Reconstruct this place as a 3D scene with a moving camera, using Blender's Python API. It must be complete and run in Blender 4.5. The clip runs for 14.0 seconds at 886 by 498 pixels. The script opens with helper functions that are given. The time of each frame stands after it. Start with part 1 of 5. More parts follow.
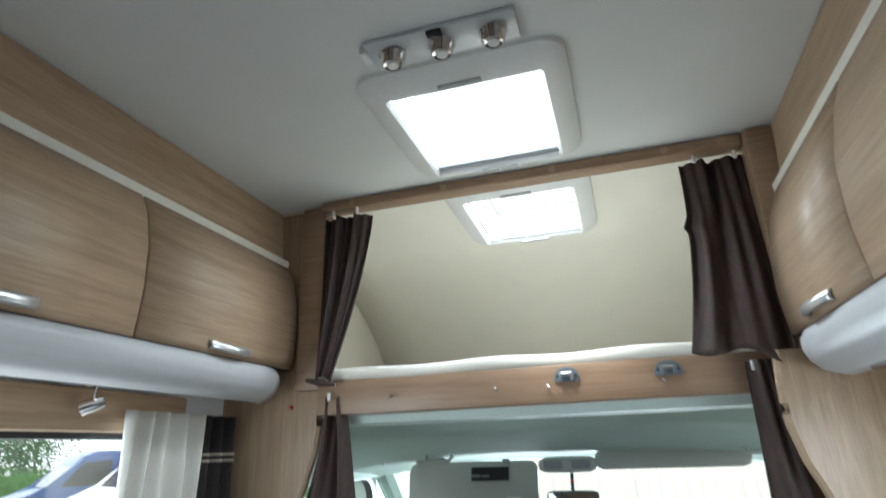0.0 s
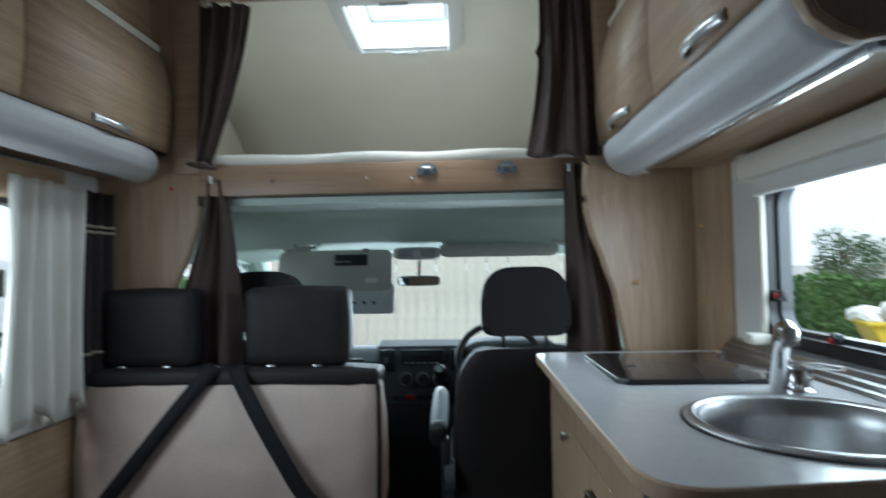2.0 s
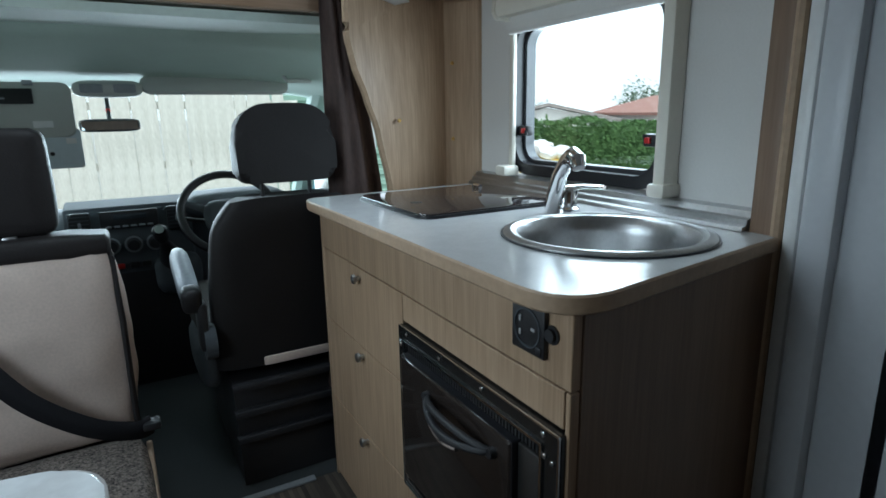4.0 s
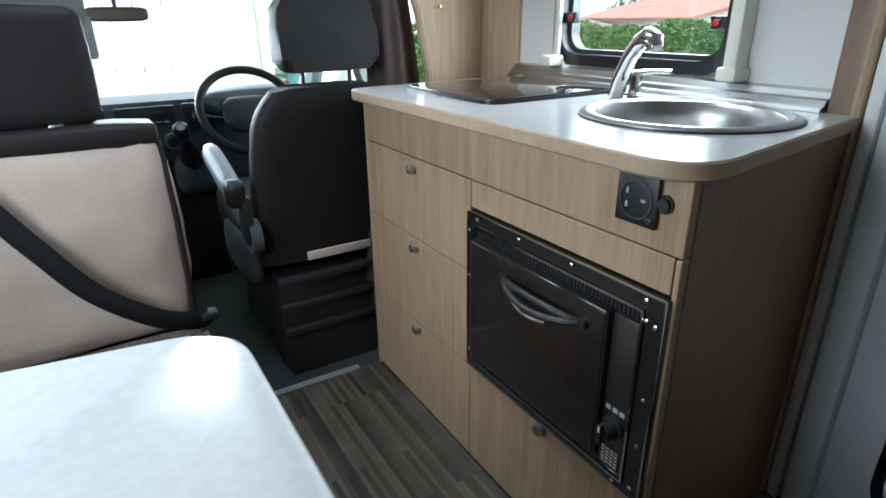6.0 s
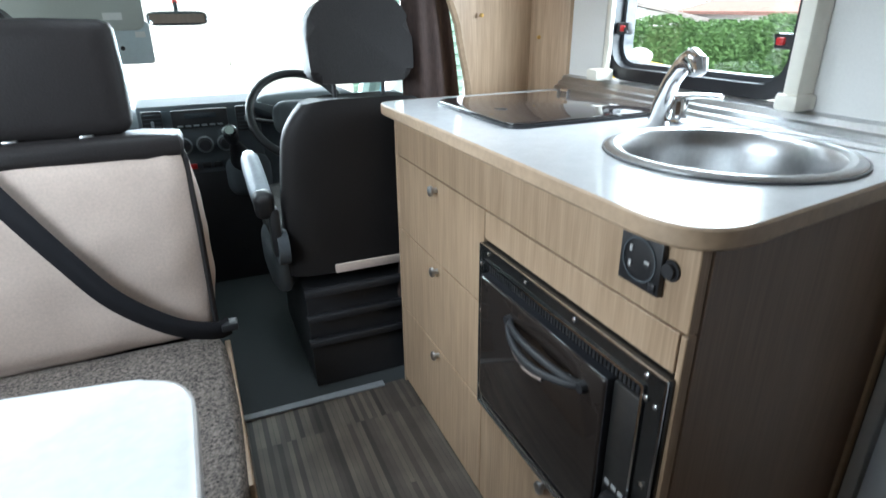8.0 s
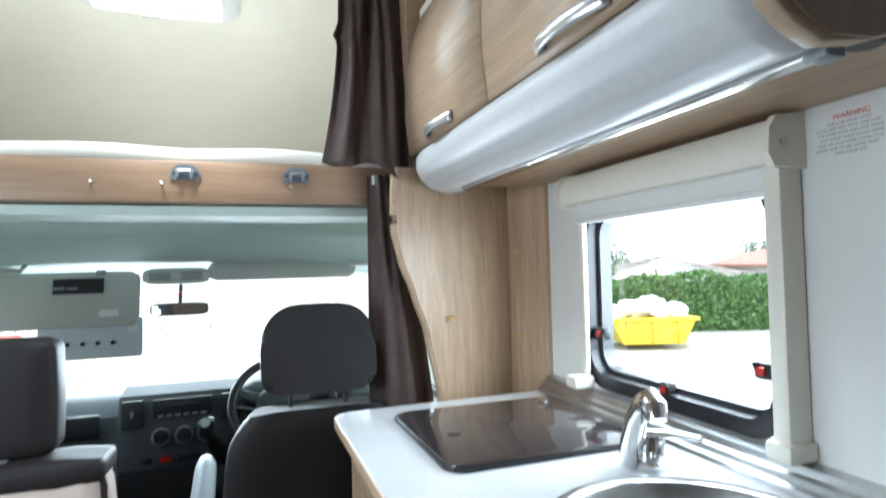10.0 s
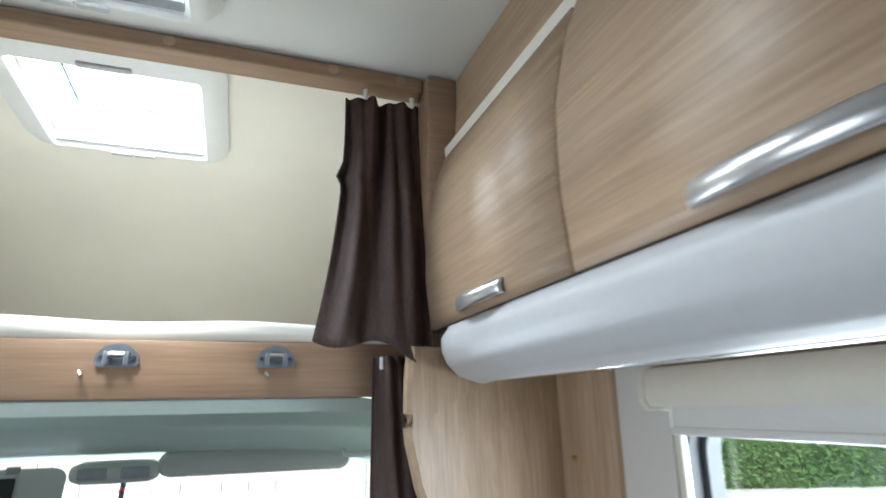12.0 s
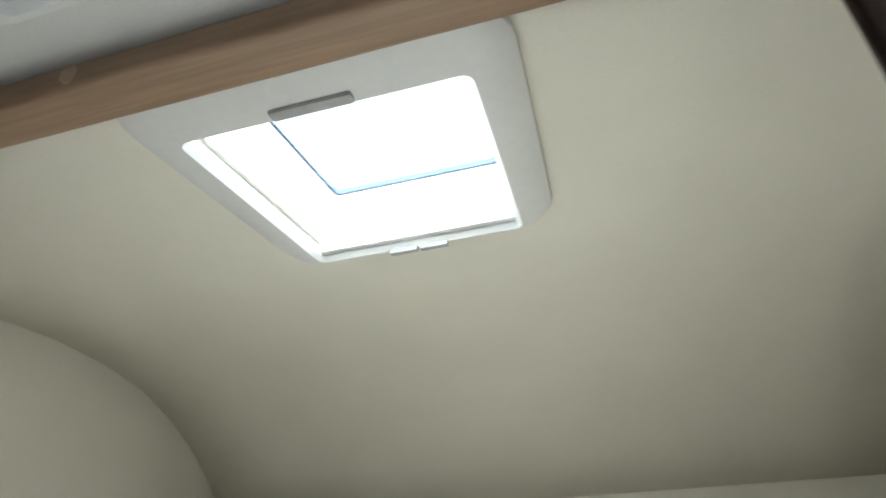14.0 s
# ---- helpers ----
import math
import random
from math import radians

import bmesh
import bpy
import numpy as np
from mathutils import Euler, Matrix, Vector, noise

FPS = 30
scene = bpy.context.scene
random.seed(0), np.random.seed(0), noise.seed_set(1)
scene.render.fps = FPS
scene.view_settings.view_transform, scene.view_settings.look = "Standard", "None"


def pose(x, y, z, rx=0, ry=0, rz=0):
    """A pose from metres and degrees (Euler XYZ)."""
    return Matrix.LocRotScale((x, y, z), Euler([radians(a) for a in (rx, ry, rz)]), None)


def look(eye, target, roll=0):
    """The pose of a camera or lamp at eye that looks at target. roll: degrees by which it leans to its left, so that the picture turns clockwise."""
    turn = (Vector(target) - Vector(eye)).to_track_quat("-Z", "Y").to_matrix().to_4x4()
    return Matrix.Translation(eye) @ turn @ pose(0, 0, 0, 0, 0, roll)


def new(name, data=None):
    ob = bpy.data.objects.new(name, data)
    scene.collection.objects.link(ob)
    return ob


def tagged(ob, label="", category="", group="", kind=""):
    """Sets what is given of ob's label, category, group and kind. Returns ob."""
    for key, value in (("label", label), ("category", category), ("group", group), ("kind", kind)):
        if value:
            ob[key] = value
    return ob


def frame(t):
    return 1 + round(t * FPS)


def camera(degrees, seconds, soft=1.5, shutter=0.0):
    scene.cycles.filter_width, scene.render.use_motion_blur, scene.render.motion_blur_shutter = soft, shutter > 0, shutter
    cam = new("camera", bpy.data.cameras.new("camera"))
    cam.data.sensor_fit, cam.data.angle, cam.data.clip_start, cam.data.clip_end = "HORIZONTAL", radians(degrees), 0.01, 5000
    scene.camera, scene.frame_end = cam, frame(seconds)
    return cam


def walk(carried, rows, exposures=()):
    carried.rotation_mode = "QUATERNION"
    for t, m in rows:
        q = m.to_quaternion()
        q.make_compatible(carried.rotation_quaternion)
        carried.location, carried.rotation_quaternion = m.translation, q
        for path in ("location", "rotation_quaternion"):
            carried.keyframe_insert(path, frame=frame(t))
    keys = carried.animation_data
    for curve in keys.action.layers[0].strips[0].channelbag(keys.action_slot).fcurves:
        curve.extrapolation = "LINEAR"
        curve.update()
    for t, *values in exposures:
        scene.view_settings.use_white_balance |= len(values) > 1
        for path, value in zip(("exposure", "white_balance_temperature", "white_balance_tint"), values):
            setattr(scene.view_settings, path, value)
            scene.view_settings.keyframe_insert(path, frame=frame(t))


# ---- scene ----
cam = camera(75.7, 14.0, shutter=0.5)
PATH = [
    (0, (0.107, -0.032, 1.221), (-0.504, 1.986, 1.961), -2.0),
    (0.5, (0.092, -0.129, 1.186), (-0.416, 1.979, 1.726), -1.9),
    (1, (0.080, -0.224, 1.161), (-0.316, 1.946, 1.514), -1.8),
    (1.5, (0.098, -0.261, 1.137), (-0.222, 1.940, 1.344), -1.6),
    (2, (0.082, -0.261, 1.081), (-0.008, 1.970, 1.159), -1.0),
    (2.5, (0.030, -0.238, 1.072), (0.445, 1.954, 0.964), -1.1),
    (3, (-0.011, -0.216, 1.056), (0.642, 1.903, 0.780), -1.2),
    (3.2, (-0.032, -0.192, 1.054), (0.724, 1.884, 0.720), -1.1),
    (5.3, (-0.296, -0.016, 1.022), (0.916, 1.713, 0.293), -0.8),
    (5.5, (-0.304, -0.020, 1.012), (0.876, 1.720, 0.251), -0.8),
    (6, (-0.308, -0.021, 1.001), (0.771, 1.746, 0.162), -0.7),
    (6.5, (-0.306, -0.022, 0.997), (0.715, 1.757, 0.111), -0.7),
    (7, (-0.302, -0.017, 0.999), (0.687, 1.765, 0.085), -0.8),
    (7.2, (-0.286, -0.017, 1.003), (0.678, 1.778, 0.086), -0.7),
    (9.3, (0.055, 0.062, 1.140), (0.693, 2.162, 0.724), -1.9),
    (9.5, (0.064, 0.067, 1.153), (0.736, 2.180, 0.879), -1.9),
    (10, (0.097, 0.082, 1.163), (0.824, 2.193, 1.231), -1.4),
    (10.5, (0.111, 0.115, 1.162), (0.879, 2.184, 1.500), -0.9),
    (11, (0.132, 0.165, 1.181), (0.915, 2.204, 1.645), -1.0),
    (11.5, (0.128, 0.281, 1.248), (0.904, 2.303, 1.794), -0.9),
    (12, (0.151, 0.444, 1.304), (0.877, 2.471, 1.900), -1.1),
    (12.5, (0.189, 0.670, 1.381), (0.712, 2.739, 2.041), -1.7),
    (13, (0.191, 0.861, 1.461), (0.275, 2.973, 2.182), -3.0),
    (13.5, (0.134, 1.048, 1.527), (-0.093, 3.116, 2.343), -4.0),
    (14, (0.105, 1.150, 1.576), (-0.383, 3.152, 2.441), -4.6),
]
EXPOSURES = [(0, 0.12, 6050, 7), (0.5, -0.08, 6000, 7), (1.5, -0.45, 5800, 5), (2.5, -0.82, 5650, 4), (3, -0.8, 5600, 3), (5.3, 0.05, 5850, 6), (6.5, 0.5, 5900, 8), (7.5, 0.72, 5900, 8), (9.3, 0.86, 5850, 6), (10.5, 0.42, 5950, 8), (11.5, 0.27, 5950, 8), (12.5, 0.4, 6200, 12), (13.2, 0.25, 6300, 10), (14, -0.35, 6300, 9)]
walk(cam, [(t, look(eye, target, roll)) for t, eye, target, roll in PATH], EXPOSURES)

# ---- world, sun, large lights ----
world = bpy.data.worlds.new("overcast")
scene.world = world
world.use_nodes = True
wn, wl = world.node_tree.nodes, world.node_tree.links
sky = wn.new("ShaderNodeTexSky")
sky.sky_type, sky.sun_disc = "NISHITA", False
sky.sun_elevation, sky.sun_rotation = radians(55), radians(200)
sky.dust_density, sky.air_density = 6.0, 1.0
cloud = wn.new("ShaderNodeMixRGB")
cloud.inputs["Fac"].default_value = 0.8
cloud.inputs["Color2"].default_value = (13.0, 13.3, 13.6, 1)
wl.new(sky.outputs[0], cloud.inputs["Color1"])
wl.new(cloud.outputs[0], wn["Background"].inputs["Color"])
wn["Background"].inputs["Strength"].default_value = 0.19

sun_data = bpy.data.lights.new("sun", "SUN")
sun_data.energy, sun_data.angle, sun_data.color = 2.5, radians(14), (1.0, 0.96, 0.9)
sun = new("sun", sun_data)
sun.matrix_world = look((0, 0, 10), (2.2, 5.5, 0))


def sky_lamp(name, eye, target, w, h, power):
    """Daylight entering by an opening."""
    d = bpy.data.lights.new(name, "AREA")
    d.shape, d.size, d.size_y, d.energy, d.color = "RECTANGLE", w, h, power, (0.86, 0.95, 1.0)
    ob = new(name, d)
    ob.matrix_world = look(eye, target)
    return ob


sky_lamp("rooflight_daylight", (-0.155, 1.231, 2.13), (-0.155, 1.231, 0), 0.33, 0.36, 7)
sky_lamp("overcab_rooflight_daylight", (-0.145, 1.814, 2.10), (-0.145, 1.814, 0), 0.32, 0.34, 9)
sky_lamp("window_daylight", (1.0, 1.01, 1.15), (0, 0.95, 0.65), 0.5, 0.4, 7)
sky_lamp("dinette_window_daylight", (-1.3, 0.74, 1.15), (-0.5, 1.3, 0.65), 0.95, 0.46, 13)
sky_lamp("windscreen_daylight", (-0.14, 3.45, 0.95), (-0.14, 1.5, 1.0), 1.4, 0.55, 60)

# ---- materials ----
def mat(name, color, rough=0.5, metal=0.0, var=0.08, scale=6.0, bump=0.0, bump_scale=80.0, stretch=(1, 1, 1), coat=0.0, spec=0.5, dark=None):
    """A surface with slow and fine variation of colour and gloss, and fine relief."""
    m = bpy.data.materials.new(name)
    m.use_nodes = True
    n, l = m.node_tree.nodes, m.node_tree.links
    b = n["Principled BSDF"]
    b.inputs["Roughness"].default_value, b.inputs["Metallic"].default_value = rough, metal
    b.inputs["Coat Weight"].default_value = coat
    b.inputs["Specular IOR Level"].default_value = spec
    tc = n.new("ShaderNodeTexCoord")
    mp = n.new("ShaderNodeMapping")
    mp.inputs["Scale"].default_value = stretch
    l.new(tc.outputs["Object"], mp.inputs["Vector"])
    big = n.new("ShaderNodeTexNoise")
    big.inputs["Scale"].default_value, big.inputs["Detail"].default_value = scale, 3
    fine = n.new("ShaderNodeTexNoise")
    fine.inputs["Scale"].default_value, fine.inputs["Detail"].default_value = bump_scale, 4
    l.new(mp.outputs[0], big.inputs["Vector"])
    l.new(mp.outputs[0], fine.inputs["Vector"])
    add = n.new("ShaderNodeMath")
    add.operation = "ADD"
    l.new(big.outputs["Fac"], add.inputs[0])
    l.new(fine.outputs["Fac"], add.inputs[1])
    ramp = n.new("ShaderNodeMapRange")
    ramp.inputs["From Min"].default_value, ramp.inputs["From Max"].default_value = 0.7, 1.3
    l.new(add.outputs[0], ramp.inputs["Value"])
    mix = n.new("ShaderNodeMixRGB")
    lo = dark or tuple(c * (1 - 2 * var) for c in color)
    mix.inputs["Color1"].default_value = (*lo, 1)
    mix.inputs["Color2"].default_value = (*[min(1, c * (1 + var)) for c in color], 1)
    l.new(ramp.outputs[0], mix.inputs["Fac"])
    l.new(mix.outputs[0], b.inputs["Base Color"])
    rr = n.new("ShaderNodeMapRange")
    rr.inputs["To Min"].default_value, rr.inputs["To Max"].default_value = rough * 0.85, min(1, rough * 1.15)
    l.new(big.outputs["Fac"], rr.inputs["Value"])
    l.new(rr.outputs[0], b.inputs["Roughness"])
    if bump:
        bp = n.new("ShaderNodeBump")
        bp.inputs["Strength"].default_value, bp.inputs["Distance"].default_value = bump, 0.002
        l.new(fine.outputs["Fac"], bp.inputs["Height"])
        l.new(bp.outputs[0], b.inputs["Normal"])
    return m


def glass(name, tint=(1, 1, 1), rough=0.0):
    m = bpy.data.materials.new(name)
    m.use_nodes = True
    n, l = m.node_tree.nodes, m.node_tree.links
    n.remove(n["Principled BSDF"])
    tr, gl, mx = n.new("ShaderNodeBsdfTransparent"), n.new("ShaderNodeBsdfGlossy"), n.new("ShaderNodeMixShader")
    tr.inputs["Color"].default_value = (*tint, 1)
    gl.inputs["Roughness"].default_value = rough
    mx.inputs[0].default_value = 0.04
    l.new(tr.outputs[0], mx.inputs[1])
    l.new(gl.outputs[0], mx.inputs[2])
    l.new(mx.outputs[0], n["Material Output"].inputs["Surface"])
    return m


def wood(name, along, color=(0.47, 0.335, 0.22), dark=(0.35, 0.235, 0.145), rough=0.42):
    """Foil-faced ash; the grain runs along the axis given."""
    s = {"x": (1.0, 22, 22), "y": (22, 1.0, 22), "z": (22, 22, 1.0)}[along]
    return mat(name, color, rough, scale=2.2, bump_scale=9, bump=0.04, stretch=s, dark=dark)


def vinyl_floor():
    m = mat("vinyl_plank_floor", (0.12, 0.1, 0.085), 0.45, bump=0.1)
    n, l = m.node_tree.nodes, m.node_tree.links
    tc = n.new("ShaderNodeTexCoord")
    mp = n.new("ShaderNodeMapping")
    mp.inputs["Rotation"].default_value = (0, 0, radians(90))
    br = n.new("ShaderNodeTexBrick")
    br.inputs["Color1"].default_value = (0.034, 0.029, 0.026, 1)
    br.inputs["Color2"].default_value = (0.155, 0.128, 0.105, 1)
    br.inputs["Mortar"].default_value = (0.04, 0.035, 0.03, 1)
    br.inputs["Scale"].default_value = 1
    br.inputs["Brick Width"].default_value, br.inputs["Row Height"].default_value, br.inputs["Mortar Size"].default_value = 0.42, 0.0125, 0.0004
    br.offset_frequency, br.offset = 3, 0.37
    l.new(tc.outputs["Object"], mp.inputs["Vector"])
    l.new(mp.outputs[0], br.inputs["Vector"])
    grain = n.new("ShaderNodeTexNoise")
    grain.inputs["Scale"].default_value = 30
    mul = n.new("ShaderNodeMixRGB")
    mul.blend_type, mul.inputs["Fac"].default_value = "OVERLAY", 0.5
    l.new(br.outputs["Color"], mul.inputs["Color1"])
    l.new(grain.outputs["Fac"], mul.inputs["Color2"])
    l.new(mul.outputs[0], n["Principled BSDF"].inputs["Base Color"])
    return m


WOOD_X, WOOD_Y, WOOD_Z = wood("ash_foil_x", "x"), wood("ash_foil_y", "y"), wood("ash_foil_z", "z")
WOOD_DARK = wood("ash_foil_beam", "x", (0.36, 0.235, 0.15), (0.27, 0.17, 0.105))
# the same ash foil, with the shade of the end faces put into its colour
WOOD_SHADED = wood("ash_foil_shaded", "z", (0.25, 0.165, 0.11), (0.2, 0.128, 0.083))
EDGE = mat("wood_edging", (0.45, 0.32, 0.21), 0.45)
CEIL = mat("ceiling_vinyl", (0.74, 0.745, 0.73), 0.75, var=0.02, bump=0.15, bump_scale=300)
CREAM = mat("cream_soft_lining", (0.80, 0.762, 0.675), 0.7, var=0.02, bump=0.15, bump_scale=250)
WALLW = mat("white_wall_board", (0.76, 0.755, 0.73), 0.5, var=0.02, bump=0.05, bump_scale=200)
WHITE = mat("white_plastic", (0.80, 0.80, 0.79), 0.35, var=0.02)
IVORY = mat("ivory_blind_plastic", (0.78, 0.75, 0.66), 0.4, var=0.02)
SILVERW = mat("pearl_white_panel", (0.58, 0.58, 0.585), 0.42, var=0.02)
HANDLE = mat("satin_silver_handle", (0.72, 0.72, 0.73), 0.3, 0.85, var=0.03)
CHROME = mat("chrome", (0.82, 0.82, 0.83), 0.12, 1.0, var=0.03)
STEEL = mat("brushed_steel", (0.56, 0.565, 0.57), 0.33, 1.0, var=0.06, bump=0.05, bump_scale=120)
BLACK = mat("black_plastic", (0.02, 0.02, 0.022), 0.45, var=0.1, bump=0.1, bump_scale=300)
RUBBER = mat("black_window_rubber", (0.015, 0.015, 0.018), 0.35)
HOBGLASS = mat("dark_hob_glass", (0.035, 0.03, 0.03), 0.06, var=0.03, coat=0.5)
OVENGLASS = mat("dark_oven_glass", (0.026, 0.02, 0.017), 0.06, var=0.05)
CURTAIN = mat("brown_curtain_fabric", (0.068, 0.042, 0.035), 0.8, var=0.2, scale=14, bump=0.6, bump_scale=60, stretch=(6, 6, 1))
SHEER = mat("cream_voile", (0.78, 0.76, 0.70), 0.9, var=0.04, bump=0.3, bump_scale=300)
LEATHER = mat("dark_brown_leatherette", (0.021, 0.018, 0.018), 0.55, spec=0.25, var=0.1, bump=0.35, bump_scale=220)
SEATBLACK = mat("black_brown_seat_cover", (0.018, 0.016, 0.016), 0.6, spec=0.3, var=0.1, bump=0.3, bump_scale=260)
FABRIC = mat("beige_microfibre", (0.60, 0.49, 0.425), 0.85, var=0.06, scale=9, bump=0.3, bump_scale=180)
TWEED = mat("grey_brown_tweed", (0.2, 0.17, 0.15), 0.9, var=0.5, scale=120, bump=0.8, bump_scale=220)
BELT = mat("black_seat_belt_webbing", (0.014, 0.014, 0.017), 0.7, spec=0.2, bump=0.5, bump_scale=400)
WORKTOP = mat("pale_grey_laminate", (0.60, 0.61, 0.615), 0.18, var=0.03, scale=40, bump=0.02, bump_scale=200)
TABLETOP = mat("white_table_laminate", (0.70, 0.71, 0.715), 0.22, var=0.03, scale=60)
CABGREY = mat("grey_green_headlining", (0.46, 0.565, 0.50), 0.8, var=0.04, bump=0.2, bump_scale=250)
CABLIGHT = mat("pale_cab_roof_board", (0.60, 0.71, 0.655), 0.6, var=0.03)
VISOR = mat("grey_vinyl_visor", (0.50, 0.52, 0.49), 0.6, var=0.03, bump=0.1, bump_scale=200)
CARD = mat("pale_blue_card", (0.62, 0.70, 0.74), 0.5, var=0.03)
DASH = mat("dark_grey_dash_plastic", (0.08, 0.09, 0.1), 0.75, spec=0.2, var=0.08, bump=0.3, bump_scale=260)
DASH2 = mat("black_console_plastic", (0.022, 0.022, 0.025), 0.45)
CARPET = mat("dark_grey_cab_mat", (0.04, 0.045, 0.047), 0.9, bump=0.6, bump_scale=300)
REDP = mat("red_plastic", (0.55, 0.02, 0.02), 0.4)
GREYP = mat("grey_plastic", (0.28, 0.30, 0.32), 0.45)
DOORG = mat("pale_grey_door_moulding", (0.60, 0.62, 0.65), 0.35, var=0.02)
BRASS = mat("brass_screw", (0.7, 0.45, 0.15), 0.3, 1.0)
CLEAR = glass("clear_acrylic", (0.97, 0.99, 0.98))
SCREEN = glass("windscreen_glass", (0.90, 0.95, 0.93))
FLOOR = vinyl_floor()

# ---- building helpers ----
def thing(name, label, category, at=(0, 0, 0), rz=0, group="", kind=""):
    ob = new(name)
    ob.matrix_world = pose(*at, 0, 0, rz)
    return tagged(ob, label, category, group, kind)


def part(name, bm, material, parent=None, label="", smooth=True):
    """One bmesh as one mesh object under a thing or a part."""
    me = bpy.data.meshes.new(name)
    bmesh.ops.recalc_face_normals(bm, faces=bm.faces)
    bm.to_mesh(me)
    bm.free()
    me.materials.append(material)
    if smooth:
        for p in me.polygons:
            p.use_smooth = True
        me.set_sharp_from_angle(angle=radians(35))
    ob = new(name, me)
    ob.parent = parent
    return tagged(ob, label)


def fixed(name, bm, material, label, category, smooth=True):
    """A piece of the setting."""
    return tagged(part(name, bm, material, None, "", smooth), label, category, "", "structure")


def box(x0, x1, y0, y1, z0, z1, bevel=0.0, seg=2, bm=None):
    bm = bm or bmesh.new()
    vs = bmesh.ops.create_cube(bm, size=1)["verts"]
    for v in vs:
        v.co = ((x0 + x1) / 2 + v.co.x * (x1 - x0), (y0 + y1) / 2 + v.co.y * (y1 - y0), (z0 + z1) / 2 + v.co.z * (z1 - z0))
    if bevel:
        es = list({e for v in vs for e in v.link_edges})
        bmesh.ops.bevel(bm, geom=es, offset=bevel, segments=seg, affect="EDGES", profile=0.5)
    return bm


def prism(pts, axis, a, b, bm=None, bevel=0.0):
    """A closed outline pulled along an axis: z takes (x, y), y takes (x, z), x takes (y, z)."""
    bm = bm or bmesh.new()
    put = {"z": lambda p, h: (p[0], p[1], h), "y": lambda p, h: (p[0], h, p[1]), "x": lambda p, h: (h, p[0], p[1])}[axis]
    lo = [bm.verts.new(put(p, a)) for p in pts]
    hi = [bm.verts.new(put(p, b)) for p in pts]
    f = [bm.faces.new(lo), bm.faces.new(hi)]
    for i in range(len(pts)):
        j = (i + 1) % len(pts)
        bm.faces.new((lo[i], lo[j], hi[j], hi[i]))
    if bevel:
        es = [e for q in f for e in q.edges]
        bmesh.ops.bevel(bm, geom=es, offset=bevel, segments=3, affect="EDGES", profile=0.5)
    return bm


def grid(f, nu, nv, bm=None):
    """A surface f(u, v) with u, v from 0 to 1."""
    bm = bm or bmesh.new()
    vs = [[bm.verts.new(f(i / nu, j / nv)) for j in range(nv + 1)] for i in range(nu + 1)]
    for i in range(nu):
        for j in range(nv):
            bm.faces.new((vs[i][j], vs[i + 1][j], vs[i + 1][j + 1], vs[i][j + 1]))
    return bm


def thicken(ob, t, offset=0):
    m = ob.modifiers.new("thickness", "SOLIDIFY")
    m.thickness, m.offset = t, offset
    return ob


def tube(pts, r, n=10, bm=None, closed=False, flat=1.0):
    """A round bar along points; r one number or one for each point."""
    bm = bm or bmesh.new()
    pts = [Vector(p) for p in pts]
    rs = r if isinstance(r, (list, tuple)) else [r] * len(pts)
    rings = []
    for i, p in enumerate(pts):
        a = pts[i - 1] if (i > 0 or closed) else p
        b = pts[(i + 1) % len(pts)] if (i < len(pts) - 1 or closed) else p
        q = (b - a).to_track_quat("Z", "Y")
        rings.append([bm.verts.new(p + q @ Vector((rs[i] * math.cos(2 * math.pi * k / n), flat * rs[i] * math.sin(2 * math.pi * k / n), 0))) for k in range(n)])
    m = len(rings)
    for i in range(m if closed else m - 1):
        for k in range(n):
            bm.faces.new((rings[i][k], rings[i][(k + 1) % n], rings[(i + 1) % m][(k + 1) % n], rings[(i + 1) % m][k]))
    if not closed:
        bm.faces.new(rings[0])
        bm.faces.new(rings[-1])
    return bm


def disc(c, r, h, axis="z", n=24, r2=None, bm=None):
    d = {"x": Vector((1, 0, 0)), "y": Vector((0, 1, 0)), "z": Vector((0, 0, 1))}[axis]
    c = Vector(c)
    return tube([c, c + d * h], [r, r if r2 is None else r2], n, bm)


def lathe(profile, n=40, c=(0, 0, 0), sx=1.0, bm=None):
    """Rings (radius, height) round the z axis."""
    bm = bm or bmesh.new()
    rings = [[bm.verts.new((c[0] + sx * r * math.cos(2 * math.pi * k / n), c[1] + r * math.sin(2 * math.pi * k / n), c[2] + z)) for k in range(n)] for r, z in profile]
    for a, b in zip(rings, rings[1:]):
        for k in range(n):
            bm.faces.new((a[k], a[(k + 1) % n], b[(k + 1) % n], b[k]))
    return bm


def rounded(w, h, r, n=6, cx=0, cy=0):
    """A rounded rectangle's outline."""
    out = []
    for sx, sy, a0 in ((1, 1, 0), (-1, 1, 90), (-1, -1, 180), (1, -1, 270)):
        for k in range(n + 1):
            a = radians(a0 + 90 * k / n)
            out.append((cx + sx * (w / 2 - r) + r * math.cos(a), cy + sy * (h / 2 - r) + r * math.sin(a)))
    return out


def ring(outer, inner, put, h0, h1, bm=None):
    """A frame between two outlines of equal count, from depth h0 to h1."""
    bm = bm or bmesh.new()
    n = len(outer)
    v = [[bm.verts.new(put(p, h)) for p in o] for o, h in ((outer, h0), (outer, h1), (inner, h1), (inner, h0))]
    for a in range(4):
        for k in range(n):
            bm.faces.new((v[a][k], v[a][(k + 1) % n], v[(a + 1) % 4][(k + 1) % n], v[(a + 1) % 4][k]))
    return bm


